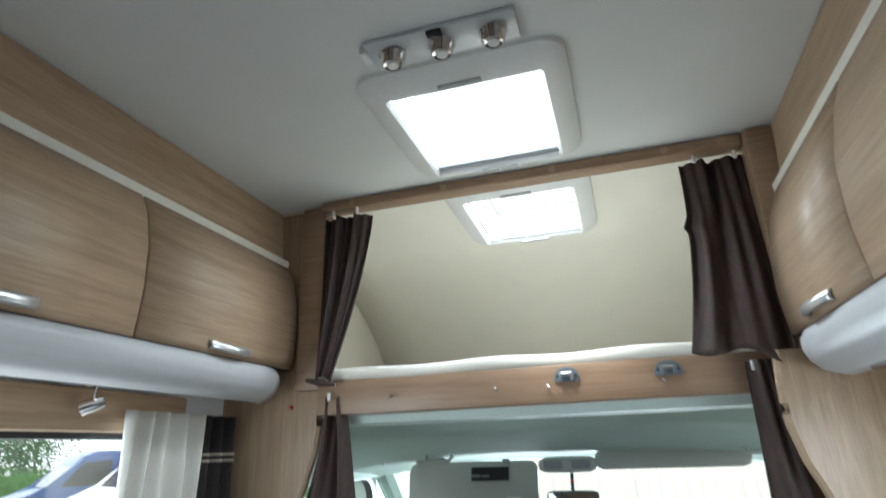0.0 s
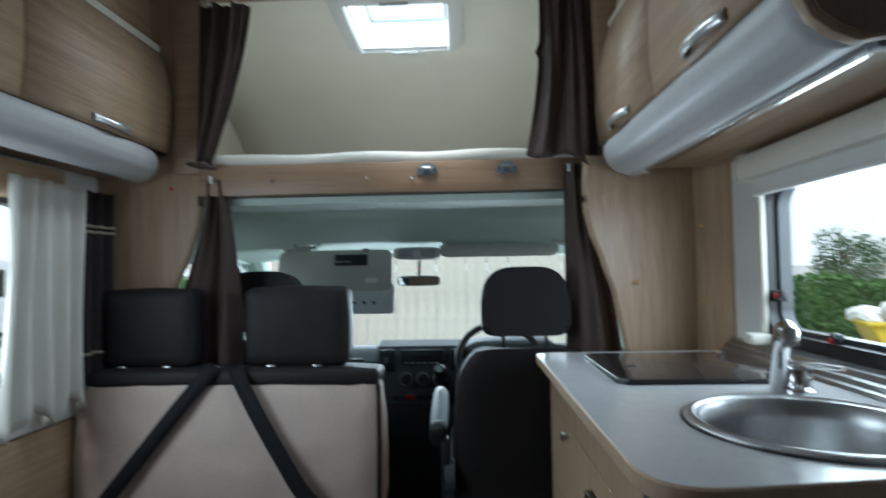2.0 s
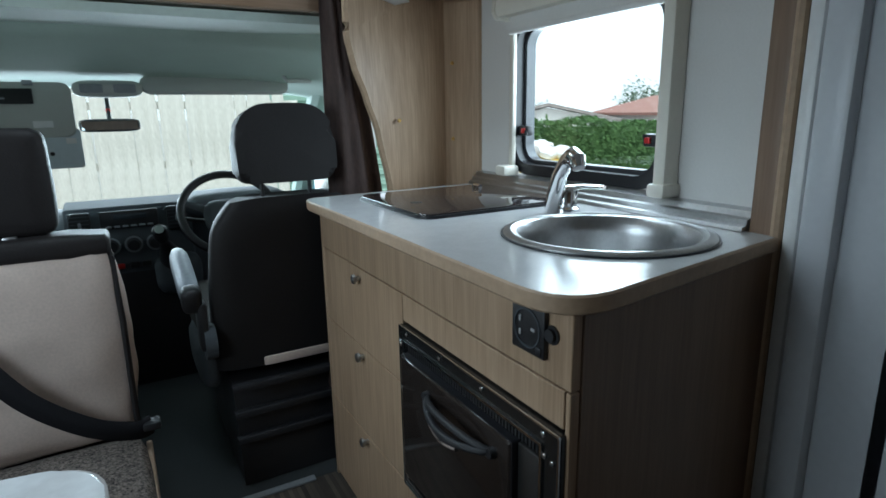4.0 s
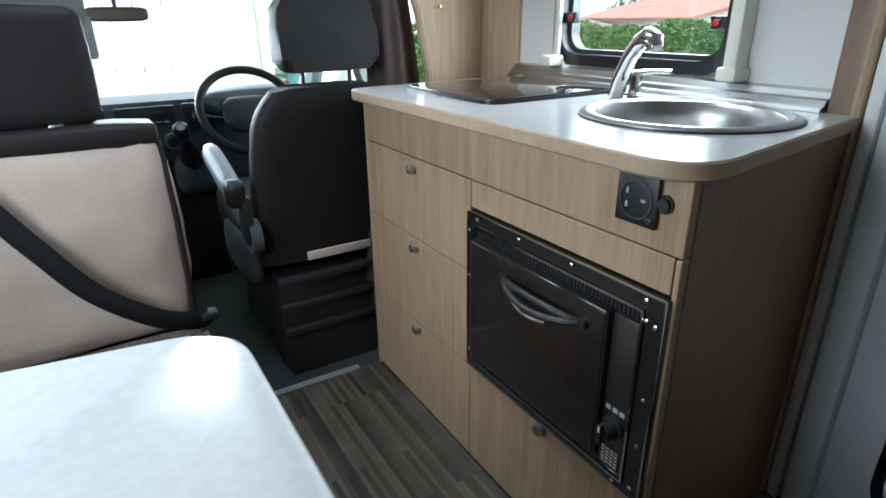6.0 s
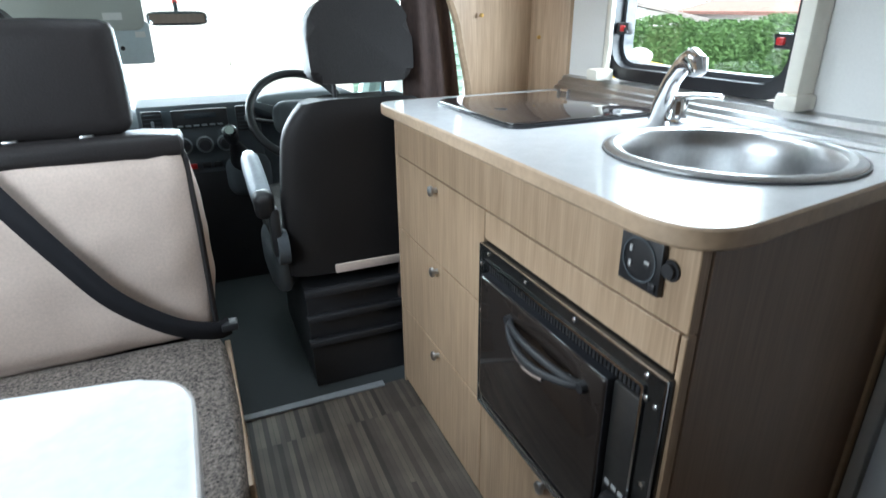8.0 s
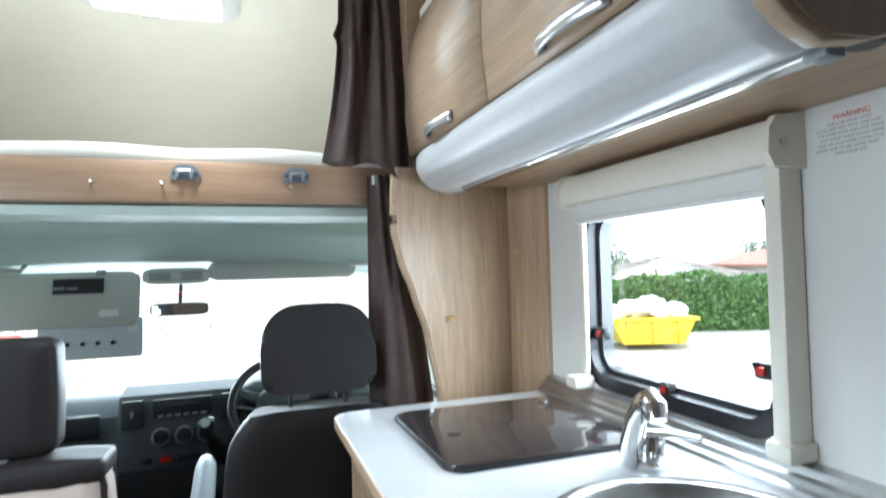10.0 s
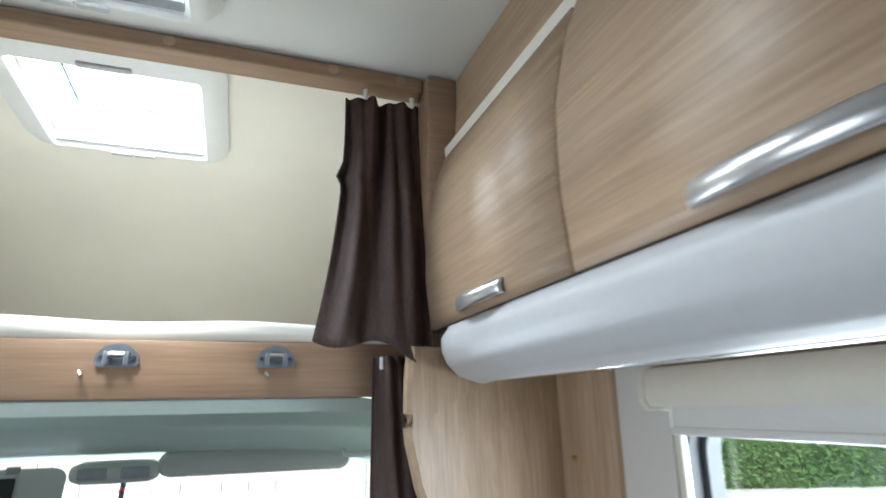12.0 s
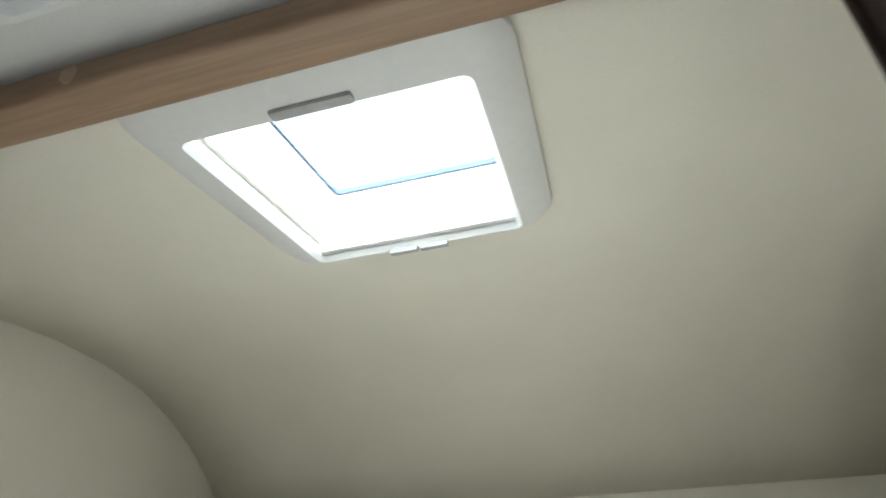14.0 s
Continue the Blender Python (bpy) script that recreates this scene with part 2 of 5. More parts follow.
def cushion(w, d, h, r=0.03, puff=0.01, n=10, wrinkle=0.002):
    """A stuffed rounded block about the origin, with its base at z = 0."""
    bm = bmesh.new()
    bmesh.ops.create_cube(bm, size=1)
    bmesh.ops.subdivide_edges(bm, edges=bm.edges[:], cuts=n, use_grid_fill=True)
    for v in bm.verts:
        p = Vector((v.co.x * w, v.co.y * d, v.co.z * h))
        core = Vector((max(-w / 2 + r, min(w / 2 - r, p.x)), max(-d / 2 + r, min(d / 2 - r, p.y)), max(-h / 2 + r, min(h / 2 - r, p.z))))
        q = p - core
        if q.length > 1e-6:
            p = core + q.normalized() * r
        k = [(1 - (2 * v.co[i]) ** 2) for i in range(3)]
        p.x += puff * math.copysign(1, v.co.x) * k[1] * k[2] * (abs(v.co.x) > 0.49)
        p.y += puff * math.copysign(1, v.co.y) * k[0] * k[2] * (abs(v.co.y) > 0.49)
        p.z += puff * math.copysign(1, v.co.z) * k[0] * k[1] * (abs(v.co.z) > 0.49)
        p += noise.noise_vector(p * 14) * wrinkle
        v.co = p + Vector((0, 0, h / 2))
    return bm


def moved(bm, m):
    bmesh.ops.transform(bm, matrix=m, verts=bm.verts)
    return bm


def wall_with_holes(axis, a, b, u0, u1, z0, z1, holes):
    """A wall of thickness a..b on one axis, from u0 to u1, with openings (u0, u1, z0, z1) in order of u."""
    bm = bmesh.new()
    def slab(p, q, r, s):
        if q - p > 1e-4 and s - r > 1e-4:
            box(*((a, b, p, q) if axis == "x" else (p, q, a, b)), r, s, bm=bm)
    at = u0
    for h0, h1, k0, k1 in holes:
        slab(at, h0, z0, z1)
        slab(h0, h1, z0, k0)
        slab(h0, h1, k1, z1)
        at = h1
    slab(at, u1, z0, z1)
    return bm

# ---- large structure ----
XL, XR, YB, YF, ZC = -1.12, 0.855, -1.35, 1.50, 2.003   # walls, bulkhead, ceiling
fixed("floor", box(XL, XR, YB, 1.40, -0.04, 0), FLOOR, "dark grey-brown striped vinyl plank floor", "floor")
fixed("cab_floor", box(-1.02, 0.76, 1.40, 3.25, -0.04, -0.004), CARPET, "dark grey ribbed rubber cab mat", "floor")
fixed("threshold_trim", box(-0.16, 0.25, 1.385, 1.41, 0, 0.008, 0.003), GREYP, "grey metal threshold strip on the floor", "trim")
# unseen closing wall, added dark and near to cut bounce from behind the camera
fixed("unseen_rear_wall", box(XL - 0.04, XR + 0.04, YB - 0.04, YB, 0, 2.05), WOOD_SHADED, "unseen dark rear wall added to cut bounced light", "wall")
fixed("wall_left", wall_with_holes("x", XL - 0.04, XL, YB, 3.2, -0.05, 2.06, [(0.25, 1.28, 0.80, 1.30), (1.62, 2.35, 0.70, 1.14)]), WALLW, "white board side wall with a wide window", "wall", False)
fixed("wall_right", wall_with_holes("x", XR, XR + 0.04, YB, 3.2, -0.05, 2.06, [(0.722, 1.274, 0.873, 1.307), (1.62, 2.35, 0.70, 1.14)]), WALLW, "white board side wall behind the kitchen with a window", "wall", False)
roof = bmesh.new()
for x0, x1, y0, y1 in ((XL, -0.335, YB, 1.58), (0.025, XR, YB, 1.58), (-0.335, 0.025, YB, 1.015), (-0.335, 0.025, 1.419, 1.58)):
    box(x0, x1, y0, y1, ZC, ZC + 0.04, bm=roof)
fixed("ceiling", roof, CEIL, "pale grey-white vinyl ceiling of the living area", "ceiling", False)

# overcab lining: a roof that bends down to the front
PROFILE = [(1.54, 2.0), (1.63, 1.998), (2.005, 1.982), (2.18, 1.962), (2.33, 1.93), (2.46, 1.886), (2.58, 1.82), (2.68, 1.745), (2.78, 1.65), (2.89, 1.505)]
def roof_strip(x0, x1, i0, i1, bm):
    for (ya, za), (yb, zb) in zip(PROFILE[i0:i1], PROFILE[i0 + 1:i1 + 1]):
        v = [bm.verts.new(p) for p in ((x0, ya, za), (x1, ya, za), (x1, yb, zb), (x0, yb, zb))]
        bm.faces.new(v)
lining = bmesh.new()
roof_strip(XL, -0.32, 0, 9, lining)
roof_strip(0.03, XR, 0, 9, lining)
roof_strip(-0.32, 0.03, 0, 1, lining)
roof_strip(-0.32, 0.03, 2, 9, lining)
bmesh.ops.remove_doubles(lining, verts=lining.verts, dist=1e-4)
bmesh.ops.subdivide_edges(lining, edges=[e for e in lining.edges if abs(e.verts[0].co.x - e.verts[1].co.x) > 0.1], cuts=2)
ob = fixed("overcab_ceiling", lining, CREAM, "cream soft lining of the overcab bed recess", "ceiling")
thicken(ob, 0.02, 1)
fixed("overcab_shelf", prism([(1.58, 1.34), (1.58, 1.40), (2.70, 1.42), (2.70, 1.455), (2.85, 1.475), (2.87, 1.53), (2.96, 1.56), (2.96, 1.34)], "x", XL, XR), CREAM, "cream lined front ledge of the overcab bed", "trim")
for nm, x0, x1 in (("overcab_side_left", XL, XL + 0.03), ("overcab_side_right", XR - 0.03, XR)):
    fixed(nm, prism([(1.54, 1.40), (2.89, 1.40), (2.888, 1.50)] + PROFILE[::-1][1:], "x", x0, x1), CREAM, "cream padded side wall of the overcab recess", "wall")

# bulkhead between living area and cab
def curve(pts, n=24):
    """A smooth line through points (a, b), sampled on b."""
    out = []
    for i in range(n + 1):
        b = pts[0][1] + (pts[-1][1] - pts[0][1]) * i / n
        for (a0, b0), (a1, b1) in zip(pts, pts[1:]):
            if (b0 - b) * (b1 - b) <= 1e-9:
                t = (b - b0) / (b1 - b0)
                t = t * t * (3 - 2 * t) * 0.4 + t * 0.6
                out.append((a0 + (a1 - a0) * t, b))
                break
    return out

right_edge = curve([(0.452, 1.41), (0.447, 1.34), (0.446, 1.26), (0.462, 1.185), (0.494, 1.10), (0.527, 1.0), (0.558, 0.84), (0.575, 0.65), (0.58, 0.0)], 60)
left_edge = curve([(-0.80, 1.996), (-0.79, 1.45), (-0.785, 1.30), (-0.793, 1.235), (-0.823, 1.145), (-0.873, 1.033), (-0.90, 0.92), (-0.91, 0.75), (-0.91, 0.0)], 60)
def swept(bm):
    """The panel's outer half leans towards the cab."""
    for v in bm.verts:
        v.co.y += 0.40 * max(0.0, v.co.x - 0.575)
    return bm
fixed("bulkhead_panel_right", swept(prism(right_edge + [(0.58 + 0.21 * k / 6, 0.0) for k in range(1, 7)] + [(0.79 - 0.21 * k / 6, 1.41) for k in range(6)], "y", 1.44, 1.465)), WOOD_Z, "ash wood bulkhead panel with a curved edge beside the cab", "wall")
fixed("bulkhead_panel_corner", prism([(0.787, 1.524), (0.845, 1.418), (0.855, 1.416), (0.855, 1.56), (0.787, 1.56)], "z", 0, 1.40), WOOD_Z, "ash wood corner panel against the side wall", "wall")
fixed("bulkhead_panel_left", prism(left_edge + [(-1.12, 0.0), (-1.12, 1.996)], "y", 1.55, 1.575), WOOD_Z, "ash wood bulkhead panel with a curved edge beside the cab", "wall")
fixed("bulkhead_edging_right", tube([(x - 0.002, 1.452, z) for x, z in right_edge], 0.013, 8), EDGE, "rounded wood edging of the bulkhead panel", "trim")
fixed("bulkhead_edging_left", tube([(x + 0.002, 1.562, z) for x, z in left_edge], 0.013, 8), EDGE, "rounded wood edging of the bulkhead panel", "trim")
fixed("bulkhead_column_right", box(0.492, 0.56, 1.476, 1.58, 1.40, 1.996, 0.004), WOOD_DARK, "brown wood column beside the overcab opening", "trim")
fixed("bulkhead_column_left", box(-0.85, -0.768, 1.525, 1.58, 1.40, 1.996, 0.004), WOOD_DARK, "brown wood column beside the overcab opening", "trim")
fixed("overcab_lower_beam", box(-0.768, 0.53, 1.515, 1.548, 1.324, 1.422, 0.006), WOOD_DARK, "brown wood beam below the overcab bed", "beam")
upper = fixed("overcab_upper_beam", box(-0.768, 0.492, 1.50, 1.56, 1.968, 2.001, 0.007, 3), WOOD_DARK, "brown wood beam under the ceiling above the overcab opening", "beam")
for x in (-0.66, -0.35, -0.016, 0.295, 0.44):
    part("screw_cap", disc((x, 1.4985, 1.985), 0.011, 0.004, "y", 18), EDGE, upper, "round wood-coloured screw cap")
fixed("mattress_edge_roll", tube([(-0.765 + 1.27 * i / 24, 1.535 + 0.004 * math.sin(i), 1.437 + 0.003 * math.sin(i * 0.8)) for i in range(25)], 0.02, 12), CREAM, "white rolled edge of the overcab bed base", "trim")

# cab shell
fixed("cab_roof_board", box(-0.98, 0.70, 1.578, 1.93, 1.30, 1.323), CABLIGHT, "pale blue-grey board under the overcab bed", "ceiling")
def header(u, v):
    x = -1.0 + 1.75 * u
    e = (2 * u - 1)
    prof = [(1.80, 1.312), (1.86, 1.275), (2.0, 1.245), (2.14, 1.215), (2.20, 1.197), (2.28, 1.188), (2.42, 1.178), (2.55, 1.155)]
    k = v * 7
    i = min(6, int(k))
    y = prof[i][0] + (prof[i + 1][0] - prof[i][0]) * (k - i)
    z = prof[i][1] + (prof[i + 1][1] - prof[i][1]) * (k - i)
    return (x, y - 0.22 * abs(e) ** 5, z - 0.06 * abs(e) ** 4 + 0.012 * (1 - e * e) * v)
ob = fixed("cab_headlining", grid(header, 40, 21), CABGREY, "grey-green moulded cab headlining above the windscreen", "ceiling")
thicken(ob, 0.03, 1)
for sx, nm in ((1, "right"), (-1, "left")):
    c = -0.13
    X = lambda d: c + sx * d
    pil = tube([(X(0.80), 2.38, 1.18), (X(0.84), 2.75, 0.93), (X(0.88), 3.12, 0.62)], [0.055, 0.05, 0.06], 10)
    fixed("cab_pillar_" + nm, pil, CABGREY, "grey-green windscreen pillar trim", "pillar")
    fixed("cab_door_card_" + nm, prism([(1.60, 0.0), (3.0, 0.0), (3.0, 0.62), (2.35, 0.70), (1.66, 0.70), (1.60, 0.74)], "x", X(0.83), X(0.93)), DASH, "dark grey cab door lining", "door")
    o = [(1.985 + p[0], 0.93 + p[1]) for p in rounded(0.83, 0.50, 0.13)]
    i_ = [(1.985 + p[0], 0.93 + p[1]) for p in rounded(0.73, 0.40, 0.10)]
    fixed("cab_window_frame_" + nm, ring(o, i_, lambda p, h: (h, p[0], p[1]), X(0.83), X(0.93)), CABGREY, "grey surround of the cab side window", "window frame")
    ws = ring([(1.985 + p[0], 0.93 + p[1]) for p in rounded(0.745, 0.415, 0.10)], [(1.985 + p[0], 0.93 + p[1]) for p in rounded(0.70, 0.37, 0.09)], lambda p, h: (h, p[0], p[1]), X(0.82), X(0.85))
    fixed("cab_window_seal_" + nm, ws, RUBBER, "black rubber seal of the cab side window", "window frame")
    bp = fixed("cab_door_pillar_" + nm, box(min(X(0.80), X(0.95)), max(X(0.80), X(0.95)), 1.60, 1.69, 0.0, 1.29, 0.02), CABLIGHT, "pale cab door pillar lining", "pillar")
    up = fixed("cab_side_lining_" + nm, prism([(1.60, 1.12), (2.45, 1.12), (2.38, 1.20), (1.95, 1.295), (1.60, 1.298)], "x", X(0.80), X(0.95)), CABGREY, "grey-green lining above the cab door", "wall")
scr = fixed("windscreen", grid(lambda u, v: (-1.0 + 1.74 * u, 2.53 + 0.62 * v - 0.18 * (2 * u - 1) ** 4, 1.17 - 0.58 * v), 12, 4), SCREEN, "raked clear windscreen of the cab", "window")
scr.visible_shadow = False
fixed("cab_front_close", box(-1.05, 0.79, 3.26, 3.30, -0.6, 0.56), BLACK, "black bulkhead below the windscreen", "wall")

# ---- rooflights ----
def rooflight(name, cx, cy, z, tilt, w, d, label, blind):
    """A moulded frame, narrow on the side towards the cab, round a deep opening."""
    t = thing(name, label, "rooflight", (cx, cy, z))
    t.matrix_world = pose(cx, cy, z, tilt)
    def outline(gw, gd, r, shift):
        return rounded(w + gw, d + gd, r, 6, 0, shift)
    prof = [(outline(0.125, 0.11, 0.06, -0.032), 0.006), (outline(0.12, 0.105, 0.06, -0.032), -0.010), (outline(0.075, 0.075, 0.035, -0.022), -0.022), (outline(0.016, 0.016, 0.015, 0), -0.024), (outline(0, 0, 0.008, 0), -0.016), (outline(0, 0, 0.008, 0), 0.10)]
    bm = bmesh.new()
    rings = [[bm.verts.new((p[0], p[1], h)) for p in q] for q, h in prof]
    for a, b in zip(rings, rings[1:]):
        for k in range(len(a)):
            bm.faces.new((a[k], a[(k + 1) % len(a)], b[(k + 1) % len(a)], b[k]))
    part("frame", bm, WHITE, t, "white moulded plastic frame")
    hw, hd = w / 2, d / 2
    p = part("pane", box(-hw, hw, -hd, hd, 0.085, 0.089), CLEAR, t, "clear acrylic pane")
    p.visible_shadow = False
    put = lambda p, h: (p[0], p[1], h)
    if blind:
        part("blind_bar", box(-hw + 0.002, hw - 0.002, -hd + 0.001, -hd + 0.014, -0.012, 0.004, 0.003), WHITE, t)
        part("flyscreen_bar", box(-hw + 0.002, hw - 0.002, hd - 0.03, hd - 0.002, -0.014, 0.0, 0.004), GREYP, t, "grey blind bar")
    else:
        part("pane_rim", ring(rounded(w * 0.86, d * 0.86, 0.012, 6, w * 0.055, -d * 0.05), rounded(w * 0.83, d * 0.83, 0.010, 6, w * 0.055, -d * 0.05), put, 0.074, 0.083), mat("blue_grey_rim", (0.03, 0.06, 0.1), 0.6), t)
        part("blind_bar", box(-hw + 0.002, hw - 0.002, hd - 0.014, hd - 0.001, -0.014, -0.002, 0.003), WHITE, t)
        part("blind_track", box(-hw, -hw + 0.008, -hd + 0.002, hd - 0.014, 0.0, 0.03, 0.002), IVORY, t, "cream blind track")
    grey = mat("pale_grey_catch", (0.5, 0.5, 0.5), 0.4)
    for x in (-0.027, 0.027):
        part("catch", box(x - 0.025, x + 0.025, hd + 0.006, hd + 0.020, -0.030, -0.016, 0.003), grey, t)
    part("catch", box(-0.05, 0.05, -hd - 0.026, -hd - 0.010, -0.029, -0.020, 0.003), grey, t)
    return t

rooflight("rooflight", -0.155, 1.216, ZC, 0, 0.35, 0.395, "white framed square rooflight in the ceiling", True)
rooflight("rooflight", -0.146, 1.818, 1.991, -2.6, 0.345, 0.36, "white framed square rooflight in the overcab roof", False)

# ---- overhead cupboards ----
def handle(parent, y, z, x, s):
    """A bowed silver bar on two feet, with dark ends to its pocket."""
    L = 0.084
    bow = lambda u: 0.004 + 0.024 * math.sin(math.pi * u) ** 0.8
    f = lambda u, v: (x - s * (bow(u) - 0.004 * (2 * v - 1) ** 2), y - L + 2 * L * u, z + 0.010 * (2 * v - 1) - 0.008 * math.sin(math.pi * u))
    h = part("handle", grid(f, 24, 6), HANDLE, parent, "bowed silver handle")
    thicken(h, 0.005)
    for e in (-1, 1):
        part("foot", box(min(x, x - s * 0.010), max(x, x - s * 0.010), y + e * (L - 0.016) - 0.010, y + e * (L - 0.016) + 0.010, z - 0.010, z + 0.010, 0.003), GREYP, h, "grey handle foot")

def cupboard(name, s, xf, wall, y0, y1, zb, zt, doors, label, end_near):
    """An overhead cupboard whose front faces the aisle; s = 1 for the right wall, -1 for the left."""
    t = thing(name, label, "cupboard")
    a = lambda d: xf + s * d
    front = [(0.0, 0.0), (-0.010, 0.10), (-0.008, 0.20), (0.010, 0.29), (0.035, zt - zb)]
    def fx(z):
        h = z - zb
        for (d0, h0), (d1, h1) in zip(front, front[1:]):
            if h <= h1 + 1e-6:
                k = (h - h0) / (h1 - h0)
                return d0 + (d1 - d0) * (k * k * (3 - 2 * k) * 0.3 + k * 0.7)
        return front[-1][0]
    for d0, d1 in doors:
        def f(u, v, d0=d0, d1=d1):
            z = zb + 0.004 + (zt - zb - 0.006) * v
            return (a(fx(z)), d0 + 0.005 + (d1 - d0 - 0.010) * u, z)
        dr = part("door", grid(f, 2, 16), WOOD_Y, t, "curved ash wood cupboard door")
        thicken(dr, 0.018)
        handle(dr, (d0 + d1) / 2, zb + 0.024, a(-0.012), s)
    zz = [zb + (zt - zb) * k / 10 for k in range(11)]
    # added dark strip behind the doors, so that the gaps read as shaded
    part("door_gap_shade", prism([(a(fx(z) + 0.003), z) for z in zz] + [(a(fx(z) + 0.024), z) for z in zz[::-1]], "y", y0 + 0.014, y1 - 0.004), DASH2, t, "dark strip standing in for the shade in the door gaps")
    carc = [(a(fx(z) + 0.025), z) for z in zz] + [(a(0.075), ZC - 0.003), (wall, ZC - 0.003), (wall, zb - 0.044), (a(0.13), zb - 0.044), (a(0.022), zb)]
    part("body", prism(carc, "y", y0 + 0.012, y1), WOOD_DARK, t)
    part("top_strip", prism([(a(0.03), zt), (a(0.028), zt + 0.026), (a(0.05), zt + 0.03), (a(0.055), zt)], "y", y0, y1), IVORY, t, "cream plastic strip")
    part("fascia", prism([(a(0.05), zt + 0.03), (a(0.062), ZC - 0.004), (a(0.08), ZC - 0.004), (a(0.08), zt + 0.03)], "y", y0, y1), WOOD_Y, t)
    val = [(-0.004, -0.002), (-0.016, -0.02), (-0.016, -0.04), (-0.006, -0.062), (0.015, -0.082), (0.05, -0.093), (0.095, -0.082)]
    def vf(u, v):
        k = u * 6
        i = min(5, int(k))
        d = val[i][0] + (val[i + 1][0] - val[i][0]) * (k - i)
        h = val[i][1] + (val[i + 1][1] - val[i][1]) * (k - i)
        yy = y0 + (y1 - y0 - 0.03) * v
        if end_near and v > 0.93:
            q = (v - 0.93) / 0.07
            d += 0.035 * q * q
        return (a(d), yy, zb + h)
    vo = part("valance", grid(vf, 18, 30), SILVERW, t, "pearl white curved valance below the doors")
    thicken(vo, 0.006)
    part("underside", box(min(a(0.085), wall), max(a(0.085), wall), y0 + 0.012, y1, zb - 0.066, zb - 0.045), WOOD_Y, t)
    return t, a, fx

tR, aR, fR = cupboard("overhead_cupboard", 1, 0.50, XR, 0.43, 1.475, 1.440, 1.80, [(0.43, 0.973), (0.973, 1.474)], "ash wood overhead cupboard with curved doors above the kitchen", True)
endp = [(aR(fR(z)) - 0.006, z) for z in [1.440 + 0.36 * k / 12 for k in range(13)]]
lip = [(0.487, 1.423), (0.490, 1.40), (0.502, 1.376), (0.525, 1.358), (0.555, 1.346), (0.60, 1.348)]
endp = lip + [(0.66, 1.366), (0.72, 1.373), (0.855, 1.374), (0.855, 1.994), (0.565, 1.994)] + endp[::-1]
# shade on the rear-facing end is in the foil colour
part("end_panel", prism(endp, "y", 0.412, 0.419), WOOD_SHADED, tR, "ash end panel with shade in its colour and a pale rounded edge")
rim = [(x - 0.009, z - (0.006 if z < 1.43 else 0)) if x < 0.6 and z < 1.9 else (x, z) for x, z in endp]
part("edging", prism(rim, "y", 0.416, 0.434, bevel=0.002), EDGE, tR, "pale wood edging")
lt = thing("strip_light", "slim silver strip light along the cupboard valance", "lamp")
part("housing", box(0.590, 0.612, 0.46, 1.36, 1.346, 1.375, 0.003), CHROME, lt)
part("end_cap", box(0.588, 0.614, 0.445, 0.47, 1.343, 1.376, 0.003), GREYP, lt)
sw = thing("cupboard_switch", "black round switch under the cupboard end", "switch")
part("button", disc((0.66, 0.46, 1.364), 0.016, 0.012, "z", 20), BLACK, sw)
cupboard("overhead_cupboard", -1, -0.88, -1.118, -0.32, 1.545, 1.464, 1.80, [(-0.32, 0.30), (0.30, 0.92), (0.92, 1.543)], "ash wood overhead cupboard with curved doors above the dinette", True)


# ---- spot lamps ----
sp = thing("spot_lamp", "small chrome spot lamp under the overhead cupboard", "lamp", (-1.0, 0.962, 1.399))
part("base", cushion(0.06, 0.04, 0.02, 0.008, 0, 4, 0), CHROME, sp).location = (0, 0, -0.022)
part("stem", tube([(0, 0, -0.02), (0.0, 0.0, -0.045), (0.005, -0.004, -0.055)], 0.004), CHROME, sp)
part("head", tube([(0.018, 0.012, -0.055), (0.002, -0.0, -0.062), (-0.018, -0.012, -0.070)], [0.010, 0.014, 0.016], 18), CHROME, sp)
tr = thing("ceiling_spot_bar", "clear-edged bar with three chrome ceiling spots", "lamp", (-0.155, 0.872, ZC))
part("plate", box(-0.155, 0.155, -0.042, 0.042, -0.012, 0, 0.004), mat("satin_silver_plate", (0.66, 0.68, 0.70), 0.35, 0.3, var=0.03), tr, "silver mounting plate")
part("end_clip", box(-0.168, -0.152, -0.03, 0.01, -0.02, 0, 0.004), WHITE, tr)
part("switch", box(-0.02, 0.01, -0.042, -0.028, -0.022, -0.012, 0.002), BLACK, tr)
for x in (-0.105, 0.0, 0.105):
    s_ = part("spot", lathe([(0.0, -0.040), (0.014, -0.040), (0.019, -0.042), (0.023, -0.036), (0.026, -0.026), (0.029, -0.02), (0.024, -0.015), (0.024, -0.010)], 24, (x, 0.0, 0)), CHROME, tr, "chrome spot lamp")
    part("lens", disc((x, 0, -0.043), 0.012, 0.004, "z", 18), mat("lamp_lens", (0.75, 0.75, 0.72), 0.1), s_)

# ---- kitchen ----
KA = 90
KM = pose(0.319, 0.400, 0, 0, 0, KA)     # x along the front towards the cab, y out into the aisle
kit = thing("kitchen_unit", "ash wood kitchen unit with drawers and an oven", "cabinet")
kit.matrix_world = KM
KW = 0.992
# carcass and ends take the shade-darkened ash
part("carcass", prism([(0.021, -0.018), (KW - 0.018, -0.018), (KW - 0.018, -0.534), (0.108, -0.534), (0.108, -0.5), (0.075, -0.5)], "z", 0.0, 0.645), WOOD_SHADED, kit, "ash carcass with shade in its colour")
part("end_panel", prism([(0.0, -0.018), (0.02, -0.018), (0.074, -0.5), (0.054, -0.5)], "z", 0.0, 0.8095), WOOD_SHADED, kit, "ash end panel with shade in its colour")
